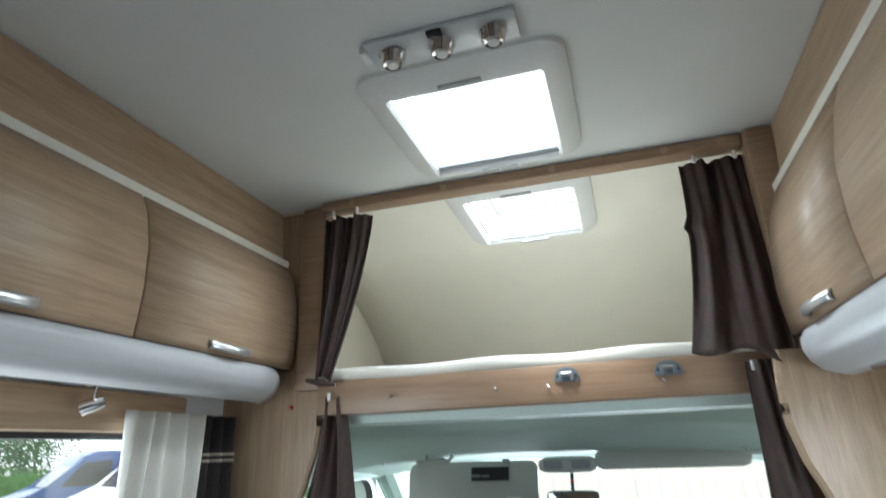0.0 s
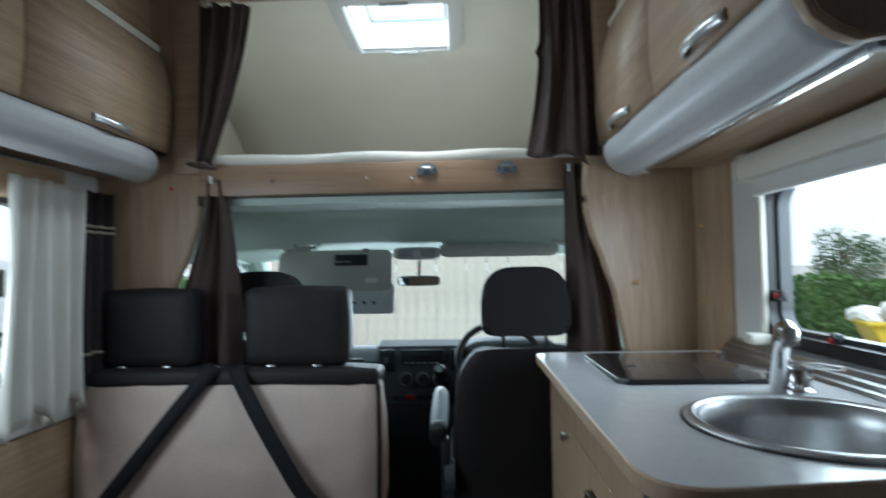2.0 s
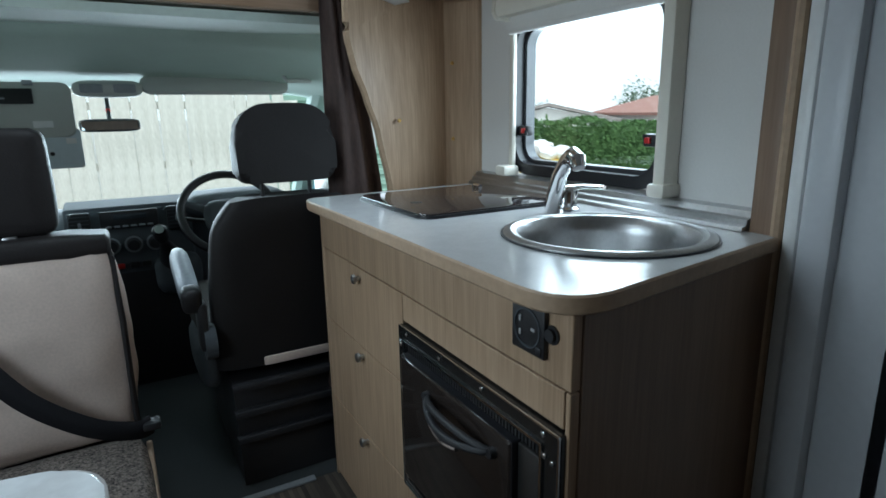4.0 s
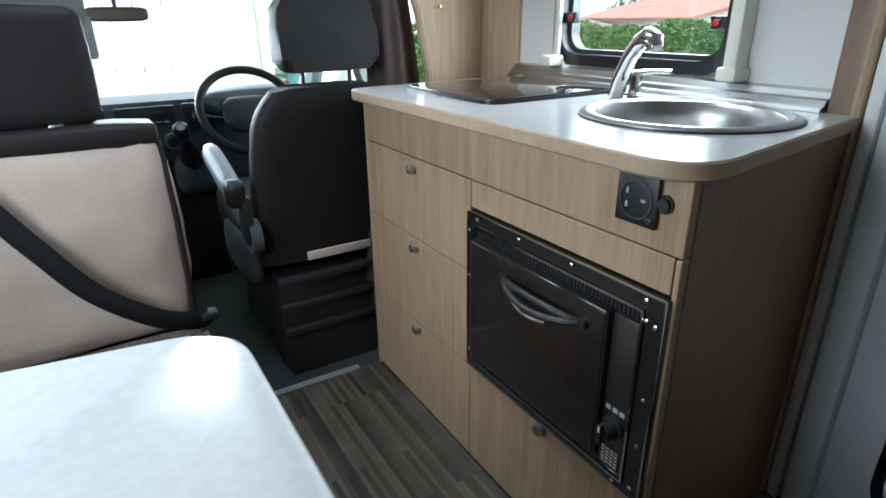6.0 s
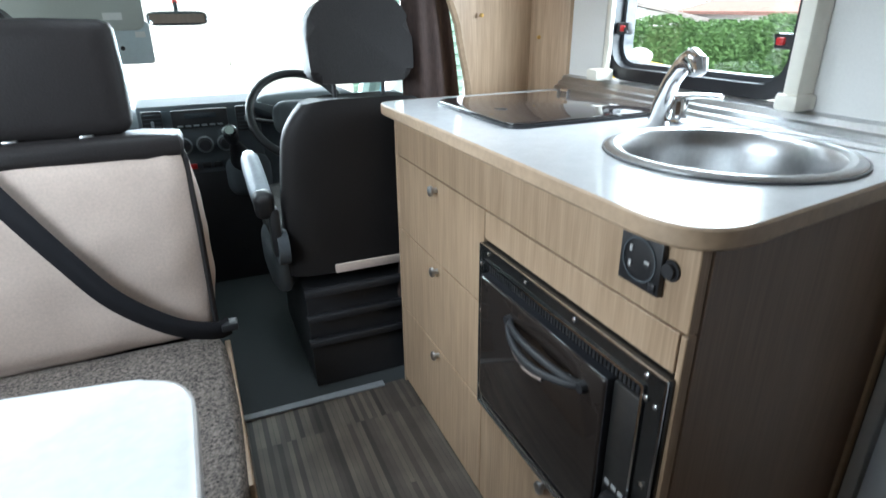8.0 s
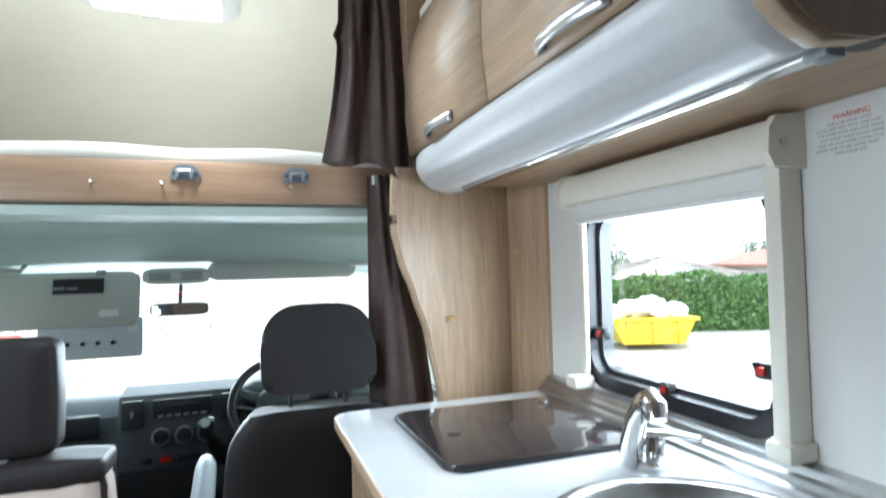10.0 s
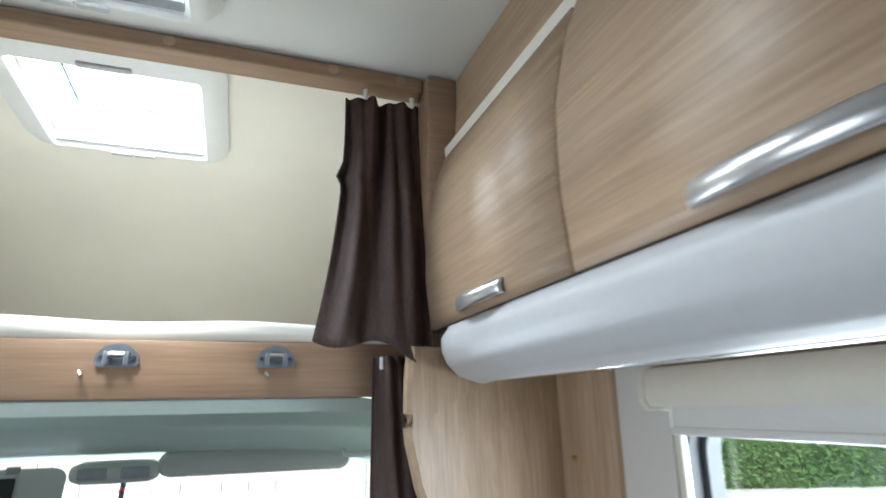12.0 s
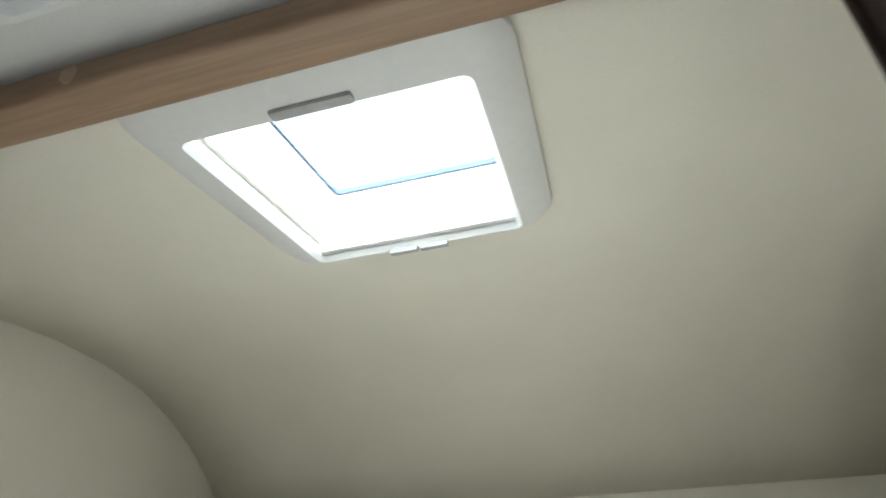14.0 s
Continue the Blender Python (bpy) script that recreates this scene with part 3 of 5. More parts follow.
part("end_panel", box(KW - 0.017, KW, -0.534, -0.018, 0.0, 0.8095), WOOD_SHADED, kit, "ash end panel with shade in its colour")
def front(u0, u1, z0, z1, name="drawer_front", knob=None):
    p = part(name, box(u0 + 0.0015, u1 - 0.0015, -0.016, 0.0, z0 + 0.0015, z1 - 0.0015, 0.0012, 1), WOOD_Z, kit, "ash wood front")
    if knob:
        k = part("knob", tube([(knob[0], 0, knob[1]), (knob[0], 0.008, knob[1]), (knob[0], 0.012, knob[1]), (knob[0], 0.018, knob[1]), (knob[0], 0.021, knob[1])], [0.006, 0.006, 0.012, 0.011, 0.004], 20), STEEL, p, "round satin metal knob")
    return p
front(0.0, KW, 0.701, 0.8095, "top_rail")
front(0.012, 0.495, 0.643, 0.701, "filler_panel")
front(0.495, KW, 0.499, 0.701, knob=(0.728, 0.675))
front(0.495, KW, 0.262, 0.499, knob=(0.728, 0.477))
front(0.495, KW, 0.010, 0.262, knob=(0.728, 0.246))
front(0.012, 0.495, 0.010, 0.277, "lower_door", knob=(0.243, 0.262))
front(0.0, 0.012, 0.010, 0.701, "edge_stile")
part("edge_post", box(KW - 0.006, KW + 0.006, -0.02, 0.002, 0.0, 0.8095, 0.002), EDGE, kit)

ov = thing("oven", "built-in gas oven with black glass door and steel trim", "oven")
ov.matrix_world = KM
OSTEEL = mat("dark_polished_steel", (0.10, 0.098, 0.096), 0.22, 0.85, var=0.05)
PANEL = mat("dark_steel_panel", (0.13, 0.125, 0.12), 0.3, 0.85, var=0.05)
O0, O1, OZ0, OZ1 = 0.006, 0.490, 0.279, 0.641     # the oven's outline on the front
put = lambda p, h: (p[0], h, p[1])
def rect(u0, u1, z0, z1, r):
    return rounded(u1 - u0, z1 - z0, r, 4, (u0 + u1) / 2, (z0 + z1) / 2)
part("surround", ring(rect(O0, O1, OZ0, OZ1, 0.004), rect(O0 + 0.032, O1 - 0.018, OZ0 + 0.016, OZ1 - 0.026, 0.003), put, -0.012, 0.010), OSTEEL, ov, "dark polished steel surround")
part("inner_trim", ring(rect(O0 + 0.034, O1 - 0.020, OZ0 + 0.017, OZ1 - 0.027, 0.004), rect(O0 + 0.038, O1 - 0.024, OZ0 + 0.021, OZ1 - 0.031, 0.003), put, 0.0, 0.014), CHROME, ov, "bright steel trim")
part("outer_trim", ring(rect(O0, O1, OZ0, OZ1, 0.004), rect(O0 + 0.003, O1 - 0.003, OZ0 + 0.003, OZ1 - 0.003, 0.003), put, 0.008, 0.0125), CHROME, ov, "bright folded steel edge")
part("backing", box(O0 + 0.03, O1 - 0.012, -0.012, 0.004, OZ0 + 0.012, OZ1 - 0.02), BLACK, ov)
part("control_panel", box(O0 + 0.039, O0 + 0.088, 0.004, 0.012, OZ0 + 0.024, OZ1 - 0.053, 0.002), PANEL, ov, "dark brushed steel control panel")
dr = part("oven_door", box(O0 + 0.091, O1 - 0.027, 0.004, 0.024, OZ0 + 0.042, OZ1 - 0.053, 0.006, 3), OVENGLASS, ov, "black glass oven door")
part("door_edge", ring(rect(O0 + 0.0895, O1 - 0.0255, OZ0 + 0.0405, OZ1 - 0.0515, 0.006), rect(O0 + 0.095, O1 - 0.031, OZ0 + 0.046, OZ1 - 0.057, 0.005), put, 0.005, 0.021), RUBBER, dr)
hz = OZ1 - 0.090
for name, depth, dz, rr, lab in (("handle", 0.036, -0.012, 0.0065, "curved black bar handle"), ("handle_bow", 0.030, 0.010, 0.006, "upper bow of the handle")):
    pts = [(0.140 + 0.205 * k / 16, 0.022 + depth * math.sin(math.pi * k / 16) ** 0.6, hz + dz * math.sin(math.pi * k / 16)) for k in range(17)]
    part(name, tube(pts, rr, 10), BLACK, dr, lab)
for u in (0.138, 0.347):
    part("handle_foot", tube([(u, 0.022, hz), (u, 0.034, hz)], [0.010, 0.008], 12), BLACK, dr)
part("handle_grip", tube([(0.195 + 0.085 * k / 10, 0.055 + 0.004 * math.sin(math.pi * k / 10), hz - 0.016 - 0.006 * math.sin(math.pi * k / 10)) for k in range(11)], 0.0045, 8), CHROME, dr, "bright edge of the grip")
part("vent_panel", box(O0 + 0.039, O1 - 0.025, 0.002, 0.008, OZ1 - 0.051, OZ1 - 0.032), OSTEEL, ov)
part("vent_panel", box(O0 + 0.089, O1 - 0.025, 0.002, 0.008, OZ0 + 0.022, OZ0 + 0.039), OSTEEL, ov)
for k in range(50):
    u = O0 + 0.046 + 0.0081 * k
    part("vent_slot", box(u, u + 0.0045, 0.006, 0.0095, OZ1 - 0.049, OZ1 - 0.035), BLACK, ov)
    if u > O0 + 0.094:
        part("vent_slot", box(u, u + 0.0045, 0.006, 0.0095, OZ0 + 0.025, OZ0 + 0.037), BLACK, ov)
for u, z in ((0.040, OZ1 - 0.012), (0.19, OZ1 - 0.012), (0.325, OZ1 - 0.012), (0.455, OZ1 - 0.012), (0.020, 0.595), (0.036, 0.598), (0.022, 0.47), (0.022, 0.385), (0.024, 0.30), (0.06, OZ0 + 0.008), (0.482, 0.60), (0.482, 0.50), (0.482, 0.32)):
    part("screw", tube([(u, 0.010, z), (u, 0.0125, z), (u, 0.014, z)], [0.0045, 0.0045, 0.002], 10), CHROME, ov)
kn = part("gas_knob", tube([(0.068, 0.012, 0.390), (0.068, 0.018, 0.390), (0.068, 0.020, 0.390), (0.068, 0.040, 0.390)], [0.021, 0.021, 0.016, 0.014], 24), BLACK, ov, "black gas control knob")
part("grip", box(0.064, 0.072, 0.038, 0.047, 0.372, 0.408, 0.002), BLACK, kn)
part("pointer", box(0.0665, 0.0695, 0.047, 0.0478, 0.396, 0.407), WHITE, kn)
PRINT = mat("pale_grey_print", (0.5, 0.5, 0.5), 0.5)
part("marking_plate", box(0.050, 0.090, 0.012, 0.0132, 0.312, 0.352), DASH2, ov, "black panel of small markings")
for q in range(5):
    for c in range(4):
        part("marking", box(0.053 + 0.009 * c, 0.0595 + 0.009 * c, 0.013, 0.0137, 0.315 + 0.0068 * q, 0.3185 + 0.0068 * q), PRINT, ov, "small grey unreadable marking")
for c in range(3):
    part("marking", box(0.050 + 0.014 * c, 0.060 + 0.014 * c, 0.012, 0.0127, 0.418, 0.426), PRINT, ov)

so = thing("power_socket", "black three-pin power socket on the kitchen front", "socket")
so.matrix_world = KM @ pose(-0.016, 0, -0.0345)
part("plate", box(0.062, 0.132, 0.0, 0.009, 0.765, 0.838, 0.003), BLACK, so)
part("face_ring", ring(rounded(0.056, 0.056, 0.027, 8, 0.097, 0.8015), rounded(0.051, 0.051, 0.0245, 8, 0.097, 0.8015), lambda p, h: (p[0], h, p[1]), 0.008, 0.0105), DASH, so)
for u, z, w, h in ((0.112, 0.812, 0.004, 0.008), (0.112, 0.792, 0.004, 0.008), (0.084, 0.802, 0.008, 0.004)):
    part("pin_hole", box(u - w / 2, u + w / 2, 0.0088, 0.0102, z - h / 2, z + h / 2), mat("pale_socket_pin", (0.5, 0.5, 0.5), 0.4), so)
part("rocker", box(0.066, 0.078, 0.009, 0.0115, 0.77, 0.782, 0.002), DASH2, so)
bt = thing("push_button_catch", "round black push button on the kitchen front", "button")
bt.matrix_world = KM @ pose(0.006, 0, -0.046)
part("collar", disc((0.032, 0.0, 0.815), 0.013, 0.003, "y", 24), BLACK, bt)
part("button", disc((0.032, 0.003, 0.815), 0.009, 0.005, "y", 20), DASH2, bt)

# worktop with a round cut-out for the bowl
SX, SY, SR = 0.605, 0.635, 0.172
def corner(a, b, c, r, n=8):
    a, b, c = Vector(a), Vector(b), Vector(c)
    u, w = (a - b).normalized(), (c - b).normalized()
    p, q = b + u * r, b + w * r
    return [tuple((p.lerp(b, t)).lerp(b.lerp(q, t), t)) for t in [k / n for k in range(n + 1)]]
A, B, C, D = (0.821, 0.452), (0.283, 0.372), (0.276, 1.40), (0.855, 1.418)
outline = [(0.855, 0.507), (0.821, 0.507), A] + corner(A, B, C, 0.10) + corner(B, C, D, 0.05) + [D]
bm = bmesh.new()
n = 64
hole = [(SX + SR * math.cos(2 * math.pi * k / n), SY + SR * math.sin(2 * math.pi * k / n)) for k in range(n)]
for z in (0.835, 0.81):
    vo = [bm.verts.new((*p, z)) for p in outline]
    vh = [bm.verts.new((*p, z)) for p in hole]
    es = [bm.edges.new((vo[i], vo[(i + 1) % len(vo)])) for i in range(len(vo))] + [bm.edges.new((vh[i], vh[(i + 1) % n])) for i in range(n)]
    bmesh.ops.triangle_fill(bm, edges=es, use_beauty=True)
wt = thing("worktop", "pale grey laminate kitchen worktop with wood edging", "worktop")
part("surface", bm, WORKTOP, wt, "pale grey glossy laminate", False)
bm = bmesh.new()
ol = outline
band = [[bm.verts.new((*p, z)) for p in ol] for z in (0.8095, 0.813, 0.8325, 0.8355)]
cen = Vector((0.62, 0.88))
for kz, off in ((0, 0.0), (1, 0.004), (2, 0.004), (3, 0.0)):
    for v, p in zip(band[kz], ol):
        d = (Vector(p) - cen).normalized() * off
        v.co.x += d.x
        v.co.y += d.y
for a_, b_ in zip(band, band[1:]):
    for k in range(len(ol) - 1):
        bm.faces.new((a_[k], a_[k + 1], b_[k + 1], b_[k]))
part("edging", bm, EDGE, wt, "ash wood edge band")
up = thing("upstand", "ribbed aluminium upstand along the kitchen wall", "trim", kind="structure")
part("profile", prism([(0.855, 0.836), (0.805, 0.836), (0.808, 0.843), (0.818, 0.846), (0.820, 0.855), (0.831, 0.858), (0.835, 0.869), (0.855, 0.873)], "y", 0.508, 1.416), STEEL, up)

hob = thing("hob_cover", "dark glass hob lid set in the worktop", "hob")
HC = pose(0.593, 1.125, 0.836, 0, 0, 0)
hob.matrix_world = HC
part("glass", prism(rounded(0.395, 0.375, 0.035), "z", 0.001, 0.009, bevel=0.002), HOBGLASS, hob, "dark brown glass lid")
part("rim", ring(rounded(0.403, 0.383, 0.038), rounded(0.391, 0.371, 0.034), lambda p, h: (p[0], p[1], h), -0.001, 0.006), RUBBER, hob)
part("finger_dimple", disc((-0.13, -0.02, 0.0085), 0.014, 0.001, "z", 20), DASH2, hob)
part("hinge", tube([(0.15, 0.13, 0.012), (0.15, 0.16, 0.012)], 0.006), CHROME, hob)

snk = thing("sink", "round stainless steel sink with a raised rim", "sink", (SX, SY, 0.835))
part("bowl", lathe([(0.184, 0.0005), (0.184, 0.004), (0.178, 0.008), (0.170, 0.0085), (0.166, 0.005), (0.160, 0.004), (0.155, -0.003), (0.150, -0.03), (0.145, -0.105), (0.130, -0.135), (0.065, -0.145), (0.03, -0.147), (0.0005, -0.147)], 72), STEEL, snk, "brushed steel bowl")
part("seal", lathe([(0.183, 0.0), (0.188, 0.0), (0.188, 0.003), (0.183, 0.003)], 72), RUBBER, snk)
dn = part("drain", lathe([(0.034, -0.1455), (0.034, -0.142), (0.028, -0.142), (0.026, -0.1455), (0.0, -0.1455)], 32), CHROME, snk, "chrome drain")
for k in range(6):
    a_ = k * math.pi / 3
    part("hole", disc((0.014 * math.cos(a_), 0.014 * math.sin(a_), -0.1455), 0.004, 0.001, "z", 10), BLACK, dn)

tap = thing("tap", "chrome folding single-lever kitchen tap", "tap", (0.705, 0.852, 0.835))
part("base", lathe([(0.0, 0.0), (0.028, 0.0), (0.028, 0.008), (0.023, 0.012), (0.023, 0.045), (0.02, 0.05), (0.0, 0.05)], 28), CHROME, tap)
part("spout", tube([(-0.03, 0.012, 0.006), (-0.036, -0.002, 0.045), (-0.050, -0.035, 0.09), (-0.060, -0.065, 0.118), (-0.068, -0.09, 0.128), (-0.074, -0.108, 0.122), (-0.077, -0.117, 0.108)], [0.017, 0.017, 0.016, 0.0165, 0.019, 0.018, 0.013], 18), CHROME, tap)
part("lever", tube([(0.0, 0.0, 0.05), (0.02, -0.03, 0.056), (0.035, -0.075, 0.058)], [0.016, 0.011, 0.009], 12, flat=0.5), CHROME, tap)
part("marker", disc((-0.052, -0.075, 0.137), 0.003, 0.003, "z", 10), REDP, tap)

# kitchen window with its blind cassette
win = thing("kitchen_window", "black framed opening window with rounded corners", "window", kind="structure")
pw = lambda p, h: (h, 0.998 + p[0], 1.092 + p[1])
part("frame", ring(rounded(0.55, 0.43, 0.075), rounded(0.492, 0.372, 0.055), pw, 0.858, 0.91), RUBBER, win, "black rounded window frame")
part("inner_frame", ring(rounded(0.496, 0.376, 0.055), rounded(0.470, 0.35, 0.045), pw, 0.885, 0.915), mat("grey_black_frame", (0.05, 0.052, 0.058), 0.3), win)
gl = part("pane", box(0.898, 0.902, 0.76, 1.236, 0.912, 1.272), CLEAR, win, "clear acrylic pane")
gl.visible_shadow = False
def latch(y, z, turn):
    q = part("latch", moved(box(-0.02, 0.0, -0.014, 0.014, -0.022, 0.022, 0.005), pose(0.885, y, z, turn)), BLACK, win, "black window latch with a red button")
    part("button", moved(box(-0.026, -0.018, -0.007, 0.007, -0.002, 0.014, 0.003), pose(0.885, y, z, turn)), REDP, q)
    part("lever", moved(tube([(-0.012, 0, 0.008), (-0.020, 0.0, 0.014), (-0.020, -0.012, 0.018)], 0.005), pose(0.885, y, z, turn)), BLACK, q)
latch(1.222, 0.998, 90)
latch(1.005, 0.905, 0)
latch(0.772, 0.985, -90)
bl = thing("blind_cassette", "ivory roller blind cassette around the kitchen window", "blind", (-0.004, 0, -0.028))
part("roller_box", prism([(0.858, 1.326), (0.80, 1.326), (0.792, 1.341), (0.795, 1.371), (0.808, 1.388), (0.83, 1.394), (0.858, 1.394)], "y", 0.690, 1.248), IVORY, bl, "ivory roller box")
part("end_cap", prism([(0.86, 1.318), (0.798, 1.320), (0.787, 1.338), (0.79, 1.374), (0.805, 1.393), (0.86, 1.400)], "y", 0.678, 0.690), IVORY, bl)
part("end_cap", prism([(0.86, 1.318), (0.798, 1.320), (0.787, 1.338), (0.79, 1.374), (0.805, 1.393), (0.86, 1.400)], "y", 1.248, 1.260), IVORY, bl)
part("side_rail", box(0.815, 0.86, 0.686, 0.716, 0.905, 1.345, 0.006), IVORY, bl, "ivory side rail")
part("side_rail", box(0.845, 0.86, 1.238, 1.258, 0.905, 1.345, 0.006), IVORY, bl, "ivory side rail")
for y in (0.70, 1.245):
    part("rail_foot", box(0.805, 0.86, y - 0.022, y + 0.022, 0.902, 0.93, 0.006), IVORY, bl)
part("fabric", box(0.832, 0.835, 0.716, 1.238, 1.292, 1.345), WALLW, bl, "partly lowered white blind fabric")
part("pull_bar", box(0.826, 0.842, 0.716, 1.238, 1.281, 1.294, 0.004), WHITE, bl)
part("screw", tube([(0.815, 0.675, 1.355), (0.815, 0.679, 1.355)], 0.006), STEEL, bl)

# warning sticker
st = thing("warning_sticker", "small white warning notice with red heading on the wall", "sticker", (-0.004, -0.06, -0.036))
def text(body, size, at, rot, m, parent, name="word"):
    cu = bpy.data.curves.new(name, "FONT")
    cu.body, cu.size, cu.align_x, cu.align_y = body, size, "CENTER", "CENTER"
    cu.materials.append(m)
    tmp = bpy.data.objects.new(name, cu)
    me = bpy.data.meshes.new_from_object(tmp)
    ob = new(name, me)
    ob.parent = parent
    ob.matrix_basis = pose(*at, *rot)
    bpy.data.objects.remove(tmp)
    return ob
text("WARNING", 0.0105, (0.858, 0.672, 1.388), (90, 0, -90), REDP, st)
inkm = mat("grey_print", (0.55, 0.55, 0.55), 0.6)
for k, w in enumerate((0.055, 0.078, 0.085, 0.085, 0.085, 0.07, 0.04)):
    yy = 0.675 - w / 2
    j = 0
    while yy < 0.675 + w / 2:
        ln = 0.006 + 0.010 * random.random()
        part("print_bar", box(0.8575, 0.8595, yy, yy + ln, 1.378 - 0.0068 * k, 1.3812 - 0.0068 * k), inkm, st)
        yy += ln + 0.0035

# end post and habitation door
# the post's shadow is in its wood colour
fixed("door_post", box(0.822, 0.855, 0.456, 0.505, 0, 1.994, 0.004), WOOD_SHADED, "ash door post with shade in its colour at the end of the kitchen", "trim")
fixed("door_post_edging", tube([(0.824, 0.456, 0.0), (0.824, 0.456, 1.994)], 0.01, 8), EDGE, "pale wood edging of the door post", "trim")
fixed("door_frame_seal", box(0.815, 0.857, 0.418, 0.443, 0.0, 1.95, 0.008), WHITE, "white door frame profile", "trim")
dd = thing("door", "pale grey moulded entrance door with recessed panels", "door", kind="structure")
part("leaf", box(0.815, 0.853, -0.40, 0.412, 0.03, 1.9, 0.012, 3), DOORG, dd)
part("moulding", ring(rounded(0.44, 0.62, 0.05, 6, 0.05, 0.43), rounded(0.40, 0.58, 0.04, 6, 0.05, 0.43), lambda p, h: (h, p[0], p[1]), 0.815, 0.827), DOORG, dd)
part("moulding", ring(rounded(0.50, 0.86, 0.05, 6, 0.05, 1.3), rounded(0.46, 0.82, 0.04, 6, 0.05, 1.3), lambda p, h: (h, p[0], p[1]), 0.812, 0.827), DOORG, dd)
part("jamb", box(0.79, 0.827, 0.352, 0.405, 0.03, 1.9, 0.01), DOORG, dd)

# ---- dinette ----
bench = thing("bench", "beige bench seat with dark trim and black belts", "bench")
part("base", box(-1.09, -0.17, 0.86, 1.50, 0.0, 0.19, 0.006), WOOD_SHADED, bench, "dark wood seat box")
part("base_edge", box(-0.169, -0.155, 0.86, 1.40, 0.0, 0.26, 0.004), EDGE, bench)
sc = part("seat_cushion", cushion(0.92, 0.60, 0.11, 0.03, 0.012), TWEED, bench, "grey-brown tweed seat cushion")
sc.location = (-0.63, 1.09, 0.19)
bk = part("backrest", cushion(0.90, 0.13, 0.48, 0.038, 0.022, 22, 0.005), FABRIC, bench, "beige stuffed backrest")
bk.matrix_basis = pose(-0.632, 1.432, 0.295, -3)
part("backrest_top", moved(cushion(0.905, 0.155, 0.058, 0.024, 0.0, 10, 0.002), pose(-0.632, 1.462, 0.738, -3)), LEATHER, bench, "dark leatherette top band")
part("piping", tube([(-0.19, 1.41, 0.775), (-0.182, 1.41, 0.74), (-0.178, 1.395, 0.58), (-0.18, 1.378, 0.32)], 0.007, 8), LEATHER, bench)
part("back_board", box(-1.08, -0.185, 1.535, 1.548, 0.0, 0.77, 0.006), BLACK, bench)
def belt(pts, w, twist=(1, 0, 0)):
    bm = bmesh.new()
    vs = []
    P = [Vector(p) for p in pts]
    for i, p in enumerate(P):
        d = (P[min(i + 1, len(P) - 1)] - P[max(i - 1, 0)]).normalized()
        s_ = d.cross(Vector((0, -1, 0.15))).normalized() * w / 2
        vs.append((bm.verts.new(p - s_), bm.verts.new(p + s_)))
    for a_, b_ in zip(vs, vs[1:]):
        bm.faces.new((a_[0], a_[1], b_[1], b_[0]))
    return bm
def smooth_line(pts, n=8):
    out = []
    for i in range(len(pts) - 1):
        p0, p1, p2, p3 = [Vector(pts[max(0, min(len(pts) - 1, i + k))]) for k in (-1, 0, 1, 2)]
        for k in range(n):
            t = k / n
            out.append(0.5 * ((2 * p1) + (p2 - p0) * t + (2 * p0 - 5 * p1 + 4 * p2 - p3) * t * t + (3 * p1 - p0 - 3 * p2 + p3) * t ** 3))
    out.append(Vector(pts[-1]))
    return out
for pts in ([(-0.60, 1.40, 0.805), (-0.587, 1.376, 0.785), (-0.525, 1.352, 0.685), (-0.45, 1.336, 0.565), (-0.374, 1.325, 0.455), (-0.27, 1.325, 0.365), (-0.185, 1.345, 0.322), (-0.15, 1.365, 0.32)],
            [(-0.66, 1.40, 0.805), (-0.676, 1.376, 0.785), (-0.76, 1.352, 0.68), (-0.854, 1.338, 0.56), (-0.95, 1.33, 0.44)]):
    b_ = part("seat_belt", belt(smooth_line(pts), 0.045), BELT, bench, "black seat belt webbing")
    thicken(b_, 0.002)
part("belt_buckle", moved(box(-0.02, 0.02, -0.02, 0.02, -0.01, 0.01, 0.005), pose(-0.15, 1.365, 0.32)), BLACK, bench)
for cx in (-0.438, -0.90):
    hr = thing("bench_headrest", "dark brown leatherette headrest above the bench", "headrest", (cx, 1.497, 0.796), group="bench headrests")
    part("pad", cushion(0.315 if cx > -0.5 else 0.29, 0.10, 0.235, 0.022, 0.006, 12, 0.0015), LEATHER, hr)
    for dx in (-0.07, 0.07):
        part("post", tube([(dx, 0, -0.03), (dx, 0, 0.02)], 0.006), CHROME, hr)
        part("collar", box(dx - 0.014, dx + 0.014, -0.062, -0.05, -0.006, 0.006, 0.003), STEEL, hr)

tb = thing("dinette_table", "white laminate dinette table with rounded corner", "table")
to = [(-1.10, 0.80)] + corner((-1.10, 0.80), (-0.203, 0.665), (-0.20, 0.0), 0.075) + corner((-0.20, 0.4), (-0.20, 0.02), (-1.0, 0.02), 0.07) + [(-1.10, 0.02)]
part("tabletop", prism(to, "z", 0.618, 0.638, bevel=0.004), TABLETOP, tb, "white laminate top")
part("edge", prism([(x + (0.003 if x > -1 else 0), y + (0.003 if y > .5 else -0.003)) for x, y in to], "z", 0.614, 0.634), mat("grey_edge", (0.45, 0.42, 0.4), 0.5), tb)
part("leg", tube([(-0.62, 0.35, 0.0), (-0.62, 0.35, 0.615)], 0.03, 20), CHROME, tb)

